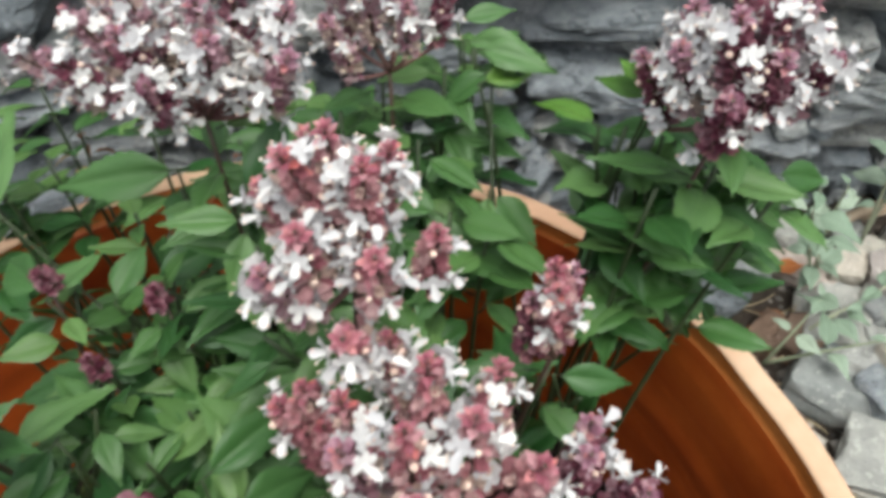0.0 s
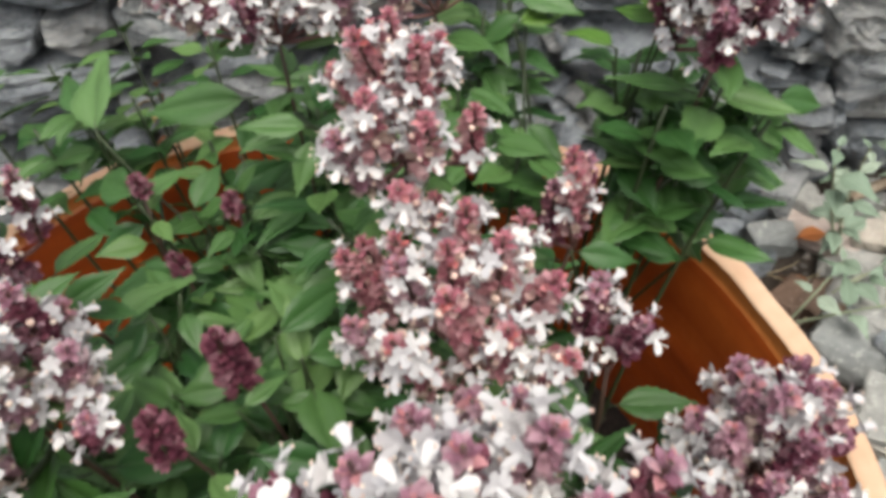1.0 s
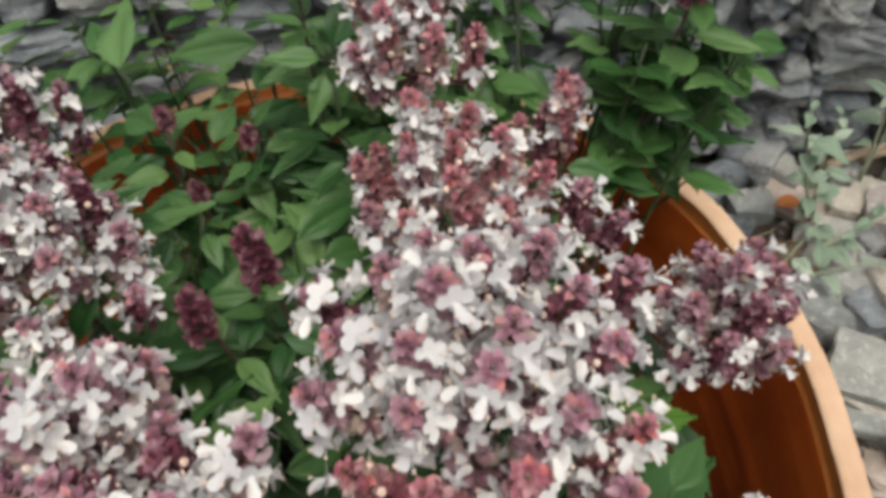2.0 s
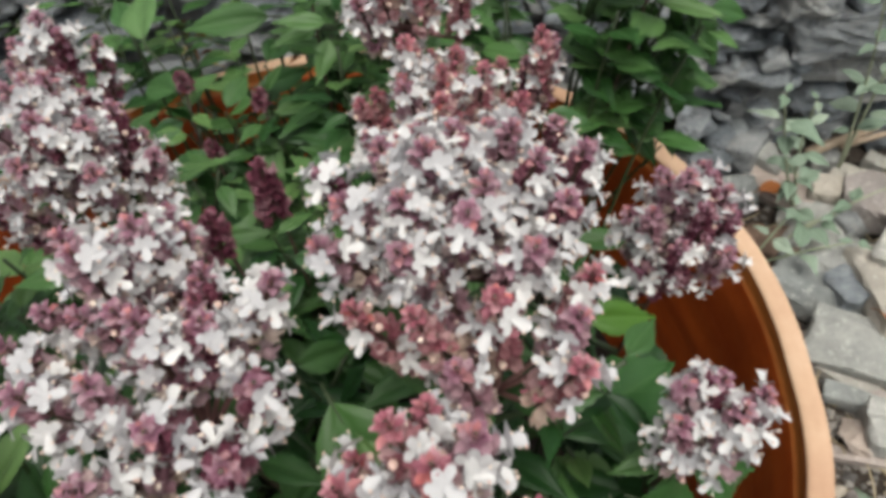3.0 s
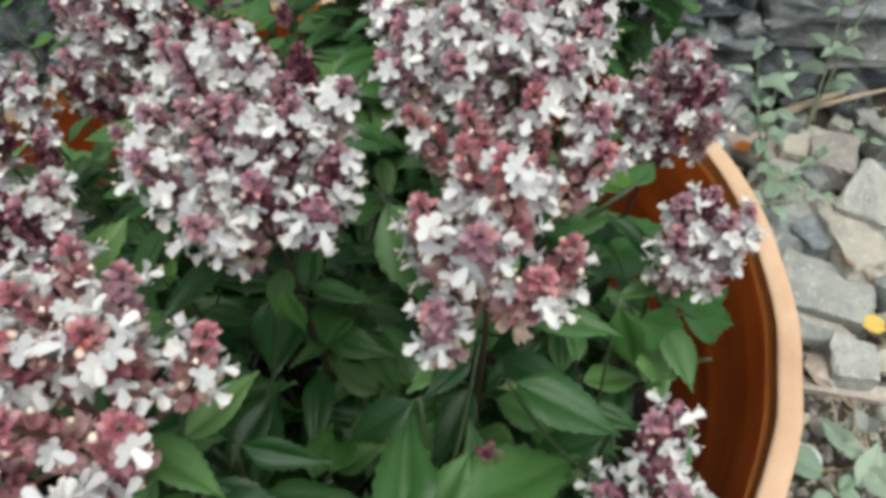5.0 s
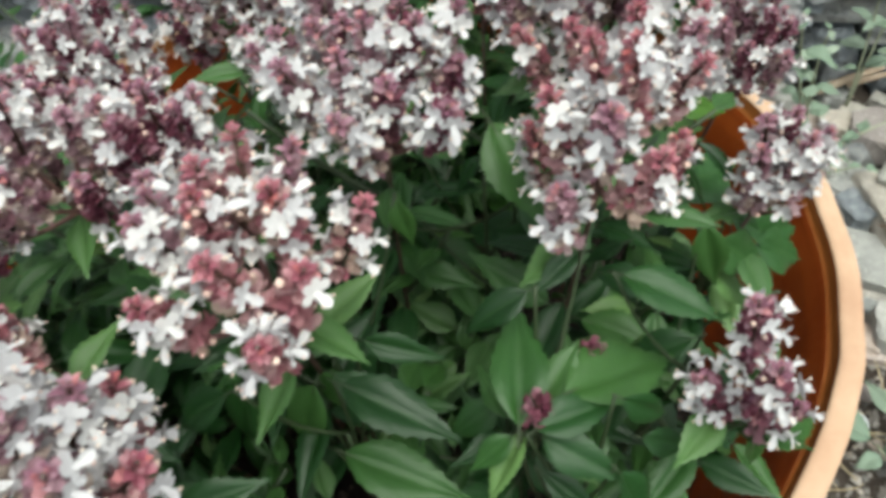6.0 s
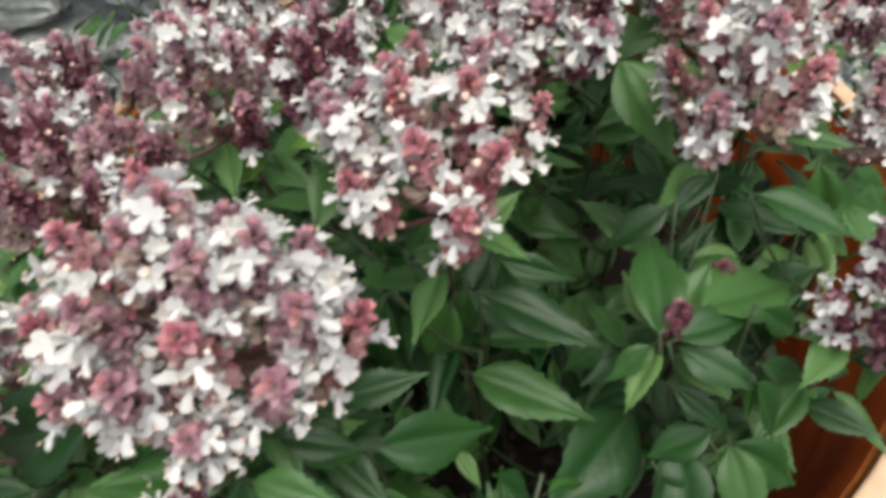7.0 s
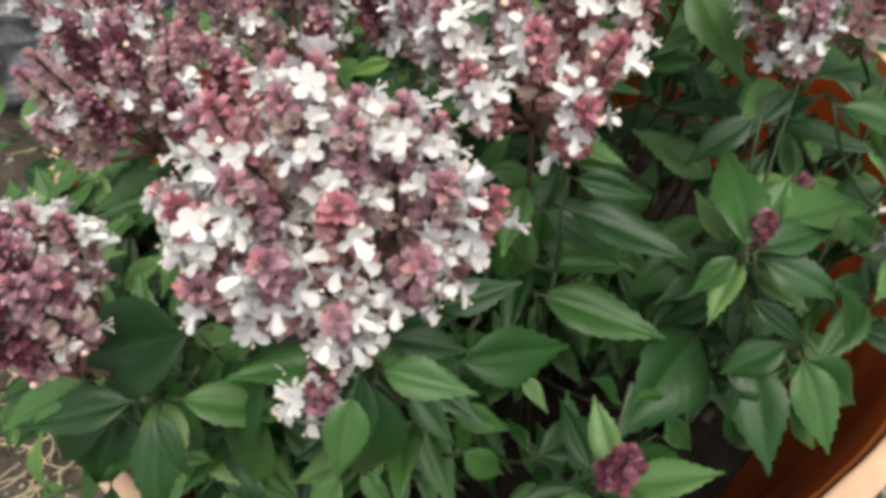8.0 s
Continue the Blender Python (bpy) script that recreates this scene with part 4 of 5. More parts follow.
def placed_plant(seed, label, kinds, leaves):
    """A leafy stem whose larger leaves grow at given places over the rim: (base, tip) each."""
    rnd = random.Random(seed)
    ends = [(over_rim(*b), over_rim(*e)) for b, e in leaves]
    mean = sum((b for b, e in ends), Vector()) / len(ends)
    root = Vector((0.165, 0.145, SOIL - 0.005)) if mean.x > 0.15 and mean.y > 0.04 else root_of(mean.x, mean.y, 0.8)
    plant = thing("basil_plant", root, label, "basil plant", PLANTS)
    top = mean - Vector((0, 0, 0.012))
    curve = bend(root, (root + top) / 2 + Vector((rnd.uniform(-0.01, 0.01), rnd.uniform(-0.01, 0.01), 0.02)), top, 9)
    stem_part(plant, curve, 0.0015, 0.0009, GREENSTEM)
    for b, e in ends:
        fork = min(curve[3:], key=lambda p: (Vector((p.x - b.x, p.y - b.y, p.z - b.z + 0.05))).length)
        way = (e - b).normalized()
        stem_part(plant, bend(fork, fork * 0.4 + b * 0.6 - Vector((0, 0, 0.018)), b - way * 0.003, 6), 0.0008, 0.0006, GREENSTEM)
        # the blades turn their faces up and a little to the open front
        up = Vector((rnd.uniform(-0.3, 0.3), rnd.uniform(-0.75, -0.1), 0.9))
        add_leaf(plant, b, e, up, rnd.choice(kinds), rnd)


LUSHLEAFY = "lush green basil stem leaning over the rim"
placed_plant(700, LEAFY, LEAVES, (
    ((0.0270, -0.2080, 0.1560), (0.0640, -0.2270, 0.1510)),
    ((0.0190, -0.2110, 0.1100), (0.0640, -0.2290, 0.1040)),
    ((0.0320, -0.1890, 0.1500), (0.0590, -0.1960, 0.1450)),
    ((0.0020, -0.1910, 0.1600), (0.0220, -0.1900, 0.1500)),
    ((-0.0040, -0.2160, 0.1700), (-0.0290, -0.2190, 0.1550)),
    ((0.0620, -0.2490, 0.0800), (0.0740, -0.2560, 0.0600)),
))
placed_plant(701, LEAFY, LEAVES, (
    ((0.0870, -0.1900, 0.1730), (0.0650, -0.1970, 0.1640)),
    ((0.1050, -0.1740, 0.1700), (0.0890, -0.1860, 0.1650)),
    ((0.0960, -0.2140, 0.1500), (0.1410, -0.1910, 0.1400)),
    ((0.0840, -0.2160, 0.1100), (0.0600, -0.2200, 0.1000)),
    ((0.0950, -0.2180, 0.1000), (0.1140, -0.2310, 0.0800)),
    ((0.0810, -0.2240, 0.1510), (0.0850, -0.1800, 0.1570)),
    ((0.0880, -0.2250, 0.1440), (0.1120, -0.2400, 0.1420)),
))
placed_plant(702, LEAFY, LEAVES, (
    ((0.0860, -0.2250, 0.1500), (0.1140, -0.2150, 0.1500)),
    ((0.0880, -0.2290, 0.1260), (0.1070, -0.2430, 0.1170)),
    ((0.1040, -0.2410, 0.1000), (0.1300, -0.2570, 0.0500)),
    ((0.0830, -0.2490, 0.1000), (0.1020, -0.2650, 0.0600)),
    ((0.1100, -0.2360, 0.1400), (0.1230, -0.2450, 0.1130)),
    ((0.1120, -0.2200, 0.1570), (0.1320, -0.2220, 0.1390)),
    ((0.1140, -0.2340, 0.0900), (0.1460, -0.2420, 0.0600)),
))
placed_plant(703, LEAFY, LEAVES, (
    ((-0.0270, -0.2650, 0.1750), (-0.0090, -0.2640, 0.1550)),
    ((-0.0260, -0.2670, 0.1500), (-0.0150, -0.2830, 0.1440)),
    ((-0.0160, -0.2590, 0.1200), (0.0030, -0.2660, 0.1100)),
    ((-0.0140, -0.2670, 0.1000), (0.0020, -0.2700, 0.0800)),
    ((-0.0170, -0.2460, 0.1600), (0.0090, -0.2400, 0.1630)),
    ((-0.0790, -0.2590, 0.1200), (-0.1050, -0.2730, 0.0800)),
))
placed_plant(704, LEAFY, LEAVES, (
    ((-0.0940, -0.2610, 0.1500), (-0.1280, -0.2670, 0.1000)),
    ((-0.1260, -0.2610, 0.1300), (-0.1740, -0.2540, 0.1000)),
))
placed_plant(705, LEAFY, LEAVES, (
    ((-0.0210, -0.1310, 0.1400), (-0.0510, -0.1100, 0.1300)),
    ((-0.0020, -0.1170, 0.1200), (0.0210, -0.1170, 0.1100)),
    ((-0.0360, -0.0840, 0.1200), (-0.0780, -0.0770, 0.1100)),
    ((0.0050, -0.0830, 0.1400), (-0.0270, -0.0820, 0.1300)),
))
placed_plant(706, LEAFY, LEAVES, (
    ((0.0900, -0.1240, 0.1400), (0.1060, -0.1350, 0.1200)),
    ((0.1000, -0.1370, 0.1300), (0.0790, -0.1210, 0.1200)),
    ((0.0980, -0.1070, 0.1300), (0.0710, -0.0920, 0.1200)),
    ((0.1250, -0.1570, 0.1500), (0.1100, -0.1560, 0.1400)),
    ((0.0450, -0.0930, 0.1100), (0.0590, -0.0790, 0.1100)),
))
placed_plant(707, LEAFY, LEAVES, (
    ((0.1460, -0.1860, 0.1300), (0.1160, -0.1900, 0.1200)),
    ((0.1710, -0.2050, 0.1000), (0.1730, -0.2120, 0.0700)),
    ((0.1250, -0.2130, 0.1100), (0.1470, -0.2150, 0.1000)),
    ((0.1590, -0.1430, 0.1400), (0.1660, -0.1550, 0.1100)),
))
placed_plant(708, LEAFY, LEAVES, (
    ((-0.0260, -0.0540, 0.1300), (-0.0500, -0.0650, 0.1200)),
    ((-0.0550, -0.0760, 0.1200), (-0.0900, -0.0850, 0.1100)),
    ((-0.0450, -0.0220, 0.1100), (-0.0300, -0.0280, 0.1000)),
    ((-0.0740, -0.0440, 0.1100), (-0.1130, -0.0350, 0.1000)),
))
placed_plant(709, LEAFY, LEAVES, (
    ((-0.0700, -0.0180, 0.1100), (-0.1070, -0.0250, 0.1000)),
))
placed_plant(710, LEAFY, LEAVES, (
    ((0.0470, -0.0280, 0.1300), (0.0770, -0.0320, 0.1200)),
    ((0.0350, -0.0050, 0.1200), (0.0490, 0.0080, 0.1200)),
    ((0.0170, -0.0110, 0.0500), (0.0400, -0.0060, 0.0500)),
    ((0.0450, 0.0250, 0.1200), (0.0740, 0.0500, 0.1200)),
))
placed_plant(711, LEAFY, LEAVES, (
    ((0.0710, 0.0610, 0.1050), (0.0420, 0.0390, 0.1130)),
    ((0.0590, 0.0680, 0.0750), (0.0480, 0.0520, 0.0700)),
    ((0.0620, 0.0760, 0.0900), (0.0300, 0.0620, 0.0900)),
    ((0.0500, 0.0730, 0.0700), (0.0640, 0.0550, 0.0600)),
    ((0.0590, 0.0880, 0.0800), (0.0360, 0.1020, 0.0800)),
    ((0.0270, 0.0600, 0.0600), (0.0140, 0.0300, 0.0500)),
    ((0.0190, 0.0680, 0.0600), (0.0140, 0.0390, 0.0500)),
))
placed_plant(712, LEAFY, LEAVES, (
    ((-0.0230, 0.0900, 0.0800), (-0.0660, 0.0840, 0.0750)),
    ((-0.0260, 0.0780, 0.0600), (0.0100, 0.0710, 0.0600)),
    ((-0.0390, 0.0900, 0.0600), (-0.0510, 0.0660, 0.0500)),
    ((-0.0310, 0.1040, 0.0600), (0.0010, 0.0850, 0.0600)),
    ((-0.0350, 0.1120, 0.1100), (-0.0200, 0.1360, 0.1100)),
    ((-0.0000, 0.1080, 0.0800), (0.0130, 0.0810, 0.0650)),
    ((0.0070, 0.0830, 0.0470), (-0.0480, 0.0810, 0.0300)),
))
placed_plant(713, LEAFY, LEAVES, (
    ((-0.0410, 0.1160, 0.1100), (-0.0750, 0.1450, 0.1000)),
    ((-0.0420, 0.1150, 0.0800), (-0.0270, 0.1280, 0.0800)),
    ((-0.0440, 0.1140, 0.0900), (-0.0660, 0.1000, 0.0900)),
    ((0.0040, 0.1220, 0.1000), (0.0340, 0.1410, 0.1000)),
    ((-0.0650, 0.1550, 0.1200), (-0.0760, 0.2050, 0.1400)),
    ((0.0120, 0.1110, 0.0900), (0.0360, 0.1290, 0.0900)),
))
placed_plant(714, LEAFY, LEAVES, (
    ((0.0160, 0.0990, 0.0800), (0.0470, 0.1170, 0.0800)),
    ((0.0050, 0.1490, 0.1000), (0.0150, 0.1840, 0.1000)),
))
placed_plant(715, LEAFY, LEAVES, (
    ((0.0100, 0.1650, 0.1200), (-0.0440, 0.1630, 0.1200)),
))
placed_plant(716, LEAFY, LEAVES, (
    ((-0.0770, 0.1680, 0.1200), (-0.0960, 0.1990, 0.1300)),
))
placed_plant(717, LEAFY, LEAVES, (
    ((0.1600, 0.0380, 0.1350), (0.1820, 0.0330, 0.1330)),
    ((0.1760, 0.0490, 0.1000), (0.1660, 0.0470, 0.0800)),
))
placed_plant(718, LEAFY, LEAVES, (
    ((0.1520, 0.1960, 0.1400), (0.1820, 0.1820, 0.1400)),
    ((0.1470, 0.2030, 0.1400), (0.1780, 0.1890, 0.1400)),
    ((0.1460, 0.2190, 0.1400), (0.1710, 0.2240, 0.1400)),
    ((0.1260, 0.1880, 0.1000), (0.1590, 0.1890, 0.0900)),
))
placed_plant(719, LEAFY, LEAVES, (
    ((-0.0010, 0.0120, 0.1000), (0.0250, 0.0140, 0.1000)),
    ((0.0150, 0.0230, 0.0500), (0.0510, 0.0350, 0.0500)),
    ((-0.0240, 0.0490, 0.1000), (-0.0420, 0.0240, 0.0900)),
))
placed_plant(720, LEAFY, LEAVES, (
    ((0.1840, 0.1260, 0.1500), (0.1670, 0.1540, 0.1400)),
    ((0.1610, 0.1180, 0.0900), (0.1460, 0.1070, 0.0750)),
    ((0.2260, 0.1250, 0.0900), (0.2060, 0.1250, 0.0700)),
    ((0.2380, 0.1360, 0.0600), (0.2450, 0.1230, 0.0450)),
))
placed_plant(721, LEAFY, LEAVES, (
    ((0.2430, 0.1170, 0.0400), (0.2540, 0.1090, 0.0220)),
))
placed_plant(722, LEAFY, WIDE_LEAVES, (
    ((0.0790, -0.2240, 0.1450), (0.0640, -0.2310, 0.1350)),
    ((0.0800, -0.2270, 0.0800), (0.0710, -0.2500, 0.0700)),
    ((0.0800, -0.2170, 0.0850), (0.0430, -0.2610, 0.0900)),
    ((0.0910, -0.2380, 0.1000), (0.0900, -0.2760, 0.0900)),
    ((0.1010, -0.2380, 0.1100), (0.0780, -0.2420, 0.1000)),
    ((0.1090, -0.2390, 0.1000), (0.1150, -0.2700, 0.0850)),
    ((0.0760, -0.1900, 0.1000), (0.0540, -0.2020, 0.0900)),
))
placed_plant(723, LEAFY, WIDE_LEAVES, (
    ((0.0200, -0.1930, 0.1400), (0.0160, -0.2020, 0.1200)),
    ((0.0140, -0.1990, 0.1400), (0.0010, -0.2080, 0.1100)),
    ((-0.0100, -0.1960, 0.1400), (-0.0250, -0.2080, 0.1000)),
    ((0.0460, -0.1450, 0.1700), (0.0490, -0.1520, 0.1500)),
))
placed_plant(724, LEAFY, WIDE_LEAVES, (
    ((-0.0120, -0.2480, 0.1300), (0.0290, -0.2360, 0.1140)),
    ((-0.0370, -0.2660, 0.1500), (-0.0470, -0.2870, 0.1100)),
    ((0.0120, -0.2690, 0.1000), (0.0410, -0.2560, 0.1000)),
))
placed_plant(725, LEAFY, WIDE_LEAVES, (
    ((-0.0670, -0.2640, 0.1600), (-0.1010, -0.2720, 0.1200)),
    ((-0.0850, -0.2590, 0.1750), (-0.1340, -0.2540, 0.1550)),
))
placed_plant(726, LEAFY, WIDE_LEAVES, (
    ((-0.1290, -0.2460, 0.1200), (-0.1520, -0.2730, 0.0900)),
))
placed_plant(727, LEAFY, WIDE_LEAVES, (
    ((0.0810, -0.1230, 0.1820), (0.1000, -0.1550, 0.1580)),
    ((0.1050, -0.0880, 0.1300), (0.1230, -0.1060, 0.1200)),
    ((0.0330, -0.1270, 0.1400), (0.0280, -0.1480, 0.1200)),
    ((0.1160, -0.0870, 0.1400), (0.1440, -0.1010, 0.1300)),
    ((0.0530, -0.0800, 0.1300), (0.0750, -0.0670, 0.1200)),
))
placed_plant(728, LEAFY, WIDE_LEAVES, (
    ((0.1170, -0.1860, 0.1720), (0.1460, -0.2020, 0.1700)),
    ((0.1630, -0.2120, 0.1150), (0.1990, -0.2080, 0.1000)),
))
placed_plant(729, LEAFY, WIDE_LEAVES, (
    ((0.1430, -0.1090, 0.1500), (0.1720, -0.1080, 0.1400)),
    ((0.1490, -0.1110, 0.1200), (0.2010, -0.0710, 0.1000)),
))
placed_plant(730, LEAFY, WIDE_LEAVES, (
    ((0.0570, 0.0130, 0.1200), (0.0790, 0.0270, 0.1100)),
    ((0.0240, -0.0010, 0.1000), (-0.0030, -0.0220, 0.1000)),
))
placed_plant(731, LEAFY, WIDE_LEAVES, (
    ((0.0060, -0.1090, 0.1000), (-0.0190, -0.1190, 0.0800)),
))
placed_plant(732, LEAFY, WIDE_LEAVES, (
    ((-0.0190, 0.1220, 0.0900), (-0.0080, 0.1460, 0.1000)),
))
placed_plant(733, LEAFY, WIDE_LEAVES, (
    ((0.0340, 0.0680, 0.0700), (0.0540, 0.0330, 0.0600)),
    ((0.0250, 0.0630, 0.0600), (0.0610, 0.0330, 0.0550)),
))
placed_plant(734, LEAFY, WIDE_LEAVES, (
    ((-0.0210, 0.0440, 0.0900), (-0.0450, 0.0150, 0.1000)),
    ((-0.0470, 0.0050, 0.1000), (-0.0290, -0.0040, 0.0900)),
))
placed_plant(735, LEAFY, WIDE_LEAVES, (
    ((-0.0550, -0.0950, 0.1200), (-0.0200, -0.1110, 0.1100)),
))
placed_plant(736, LEAFY, WIDE_LEAVES, (
    ((0.2020, 0.1200, 0.0800), (0.1880, 0.1030, 0.0500)),
    ((0.2130, 0.1210, 0.0650), (0.2440, 0.1070, 0.0200)),
))
placed_plant(737, LEAFY, WIDE_LEAVES, (
    ((0.1470, 0.1450, 0.1000), (0.1400, 0.1220, 0.0800)),
    ((0.1510, 0.1450, 0.1000), (0.1670, 0.1270, 0.0850)),
    ((0.1530, 0.1920, 0.1300), (0.1280, 0.1850, 0.1200)),
))
placed_plant(738, LUSHLEAFY, BRIGHT_LEAVES, (
    ((-0.0360, -0.1160, 0.1500), (-0.0550, -0.1210, 0.1500)),
    ((-0.0570, -0.1380, 0.1600), (-0.0790, -0.1420, 0.1500)),
))
placed_plant(739, LUSHLEAFY, BRIGHT_LEAVES, (
    ((0.1610, -0.0760, 0.1400), (0.1900, -0.0720, 0.1300)),
))
placed_plant(740, LUSHLEAFY, BRIGHT_LEAVES, (
    ((0.1520, 0.1870, 0.1300), (0.1820, 0.1980, 0.1300)),
))
placed_plant(741, LUSHLEAFY, BRIGHT_LEAVES, (
    ((0.1840, 0.1220, 0.1600), (0.1670, 0.1440, 0.1600)),
    ((0.2000, 0.1150, 0.1800), (0.1940, 0.1330, 0.1800)),
    ((0.2030, 0.1210, 0.1700), (0.1860, 0.1360, 0.1700)),
))
placed_plant(742, LUSHLEAFY, LUSH_LEAVES, (
    ((0.2080, 0.1220, 0.1500), (0.1920, 0.1430, 0.1400)),
    ((0.2030, 0.1280, 0.1300), (0.1840, 0.1360, 0.1200)),
    ((0.2170, 0.1270, 0.1400), (0.2060, 0.1240, 0.1200)),
    ((0.1970, 0.1320, 0.1100), (0.1820, 0.1290, 0.1000)),
    ((0.2240, 0.1230, 0.1200), (0.2000, 0.1210, 0.1000)),
    ((0.2280, 0.1230, 0.1300), (0.2230, 0.1270, 0.1000)),
    ((0.2410, 0.1260, 0.1200), (0.2360, 0.1160, 0.0900)),
))
placed_plant(743, LUSHLEAFY, LUSH_LEAVES, (
    ((0.2520, 0.1220, 0.1200), (0.2680, 0.1110, 0.0900)),
    ((0.2510, 0.1280, 0.0900), (0.2510, 0.1120, 0.0500)),
    ((0.2440, 0.1210, 0.1300), (0.2560, 0.1210, 0.0900)),
    ((0.2550, 0.1130, 0.1300), (0.2790, 0.1160, 0.1200)),
))
placed_plant(744, LUSHLEAFY, LUSH_LEAVES, (
    ((0.1950, -0.1100, 0.0900), (0.2330, -0.0930, 0.0700)),
    ((0.1990, -0.1140, 0.0850), (0.2350, -0.1080, 0.0620)),
    ((0.1820, -0.1170, 0.1100), (0.1990, -0.1200, 0.1000)),
    ((0.1710, -0.1330, 0.1150), (0.2000, -0.1330, 0.0900)),
    ((0.1690, -0.1340, 0.1000), (0.1940, -0.1430, 0.0800)),
))


def low_over_rim(p):
    return p.z < RIM + 0.045 or p.y < 0.07 or p.x < 0.17


# the dense green stems under the flower head beside the stones
for k, (x, y, z) in enumerate(((0.200, 0.130, 0.135), (0.232, 0.116, 0.140), (0.222, 0.135, 0.120), (0.250, 0.105, 0.125), (0.205, 0.105, 0.140))):
    leafy_plant(720 + k, (x, y, z), LUSHLEAFY, 0.046, 1, 0.74, 0.013, low_over_rim, LUSH_LEAVES, -0.35)
# withered leaves on stems near the wall
DRY_LEAVES = [leaf_mesh("leaf", 61 + i, *q, (BROWNLEAF if i else DRYLEAF, STEM)) for i, q in enumerate(((0.20, 0.9, 0.5, 0.06), (0.16, 1.0, 0.6, 0.05)))]
for k, (x, y, z) in enumerate(((-0.094, 0.283, 0.05), (0.011, 0.230, 0.07))):
    leafy_plant(760 + k, (x, y, z), "withered basil stem with curled yellow-brown leaves", 0.022, 1, 0.8, 0.012, None, DRY_LEAVES)
# stems that hang over the rim at the front and on the side away from the stones
leafy_plant(560, (-0.235, -0.225, 0.075), LEAFY)
leafy_plant(561, (-0.170, -0.275, 0.090), LEAFY)
leafy_plant(563, (-0.265, -0.130, 0.085), LEAFY)
leafy_plant(564, (-0.285, -0.050, 0.080), LEAFY)
leafy_plant(565, (-0.205, -0.150, 0.120), LEAFY)

# ---- loose stones beside the pot ----
STONES = "loose stones beside the pot"
stone_count = [0]


def loose_stone(x, y, sx, sy, h, rz, mat, label):
    stone_count[0] += 1
    bm = stone_mesh(200 + stone_count[0], sx * 1.04, sy * 1.1, h * 1.1, 22, 0.05, 0.9)
    m = pose(x, y, ground_height(x, y) - 0.004, random.Random(stone_count[0]).uniform(-5, 5), random.Random(stone_count[0] + 50).uniform(-5, 5), rz)
    thing("stone", m, label, "stone", STONES, data=mesh_from("stone", bm, mat))


loose_stone(0.470, 0.215, 0.102, 0.063, 0.035, -43, GREYSTONE, "greenish grey wedge of slate on the ground")
loose_stone(0.485, 0.147, 0.098, 0.065, 0.03, -26, GREYSTONE, "large flat grey slab with a dark crack")
loose_stone(0.527, 0.199, 0.099, 0.052, 0.05, -85, PALESTONE, "pale squared block of stone lying tilted")
loose_stone(0.483, 0.244, 0.044, 0.045, 0.03, -8, SLATE, "dark bluish grey stone between paler ones")
loose_stone(0.454, 0.273, 0.040, 0.046, 0.03, -46, BROWNSTONE, "rounded brown stone beside the pot")
loose_stone(0.517, 0.342, 0.038, 0.030, 0.04, -18, PALESTONE, "pale rounded stone at the foot of the wall")
loose_stone(0.558, 0.321, 0.054, 0.053, 0.045, -23, PINKSTONE, "pale pinkish stone at the foot of the wall")
loose_stone(0.488, 0.290, 0.066, 0.065, 0.03, -18, PALESTONE, "pale flat stone behind the pot")
loose_stone(0.566, 0.236, 0.057, 0.078, 0.06, -42, PALESTONE, "thick pale stone slab on the ground")
loose_stone(0.610, 0.203, 0.072, 0.044, 0.04, 0, GREYSTONE, "grey flat stone on the ground")
loose_stone(0.469, 0.121, 0.066, 0.026, 0.016, -42, PALESTONE, "thin whitish shard of board")
loose_stone(0.482, 0.085, 0.090, 0.019, 0.016, -23, GREYSTONE, "flat grey stone plate on the ground")
loose_stone(0.478, 0.052, 0.040, 0.045, 0.035, -19, PALESTONE, "pale squared stone block")
loose_stone(0.452, 0.053, 0.029, 0.034, 0.022, -35, PINKSTONE, "small mauve grey stone")
loose_stone(0.466, 0.033, 0.093, 0.015, 0.014, -16, PINKSTONE, "long curved pinkish stone shard")
loose_stone(0.513, 0.052, 0.030, 0.033, 0.03, -15, PALESTONE, "pale stone with a greenish tint")
loose_stone(0.504, 0.120, 0.052, 0.022, 0.02, -10, SLATE, "dark slate piece beside the yellow leaf")
loose_stone(0.577, 0.146, 0.080, 0.037, 0.03, 20, GREYSTONE, "grey flat stone on the ground")
loose_stone(0.480, 0.355, 0.096, 0.045, 0.03, -42, PINKSTONE, "weathered pinkish plank-like stone shard")
loose_stone(0.406, 0.398, 0.072, 0.032, 0.05, 30, SLATE, "large dark slate stone at the foot of the wall")
loose_stone(0.452, 0.408, 0.069, 0.030, 0.06, 50, SLATE, "upright dark slate chunk leaning on the wall")
loose_stone(0.423, 0.358, 0.046, 0.027, 0.035, 0, GREYSTONE, "grey stone at the foot of the wall")

loose_stone(0.567, 0.098, 0.070, 0.040, 0.025, 12, GREYSTONE, "grey flat stone on the ground")
loose_stone(0.622, 0.093, 0.060, 0.045, 0.035, -20, PALESTONE, "pale squared stone block")
loose_stone(0.672, 0.163, 0.080, 0.060, 0.045, 35, GREYSTONE, "grey flat stone on the ground")
loose_stone(0.682, 0.273, 0.090, 0.055, 0.050, -12, PALESTONE, "thick pale stone slab on the ground")
loose_stone(0.652, 0.348, 0.080, 0.040, 0.050, 8, GREYSTONE, "grey stone at the foot of the wall")
loose_stone(0.422, 0.283, 0.046, 0.030, 0.025, 40, BROWNSTONE, "rounded brown stone beside the pot")
loose_stone(0.392, 0.328, 0.050, 0.032, 0.030, -20, SLATE, "dark bluish grey stone beside the pot")
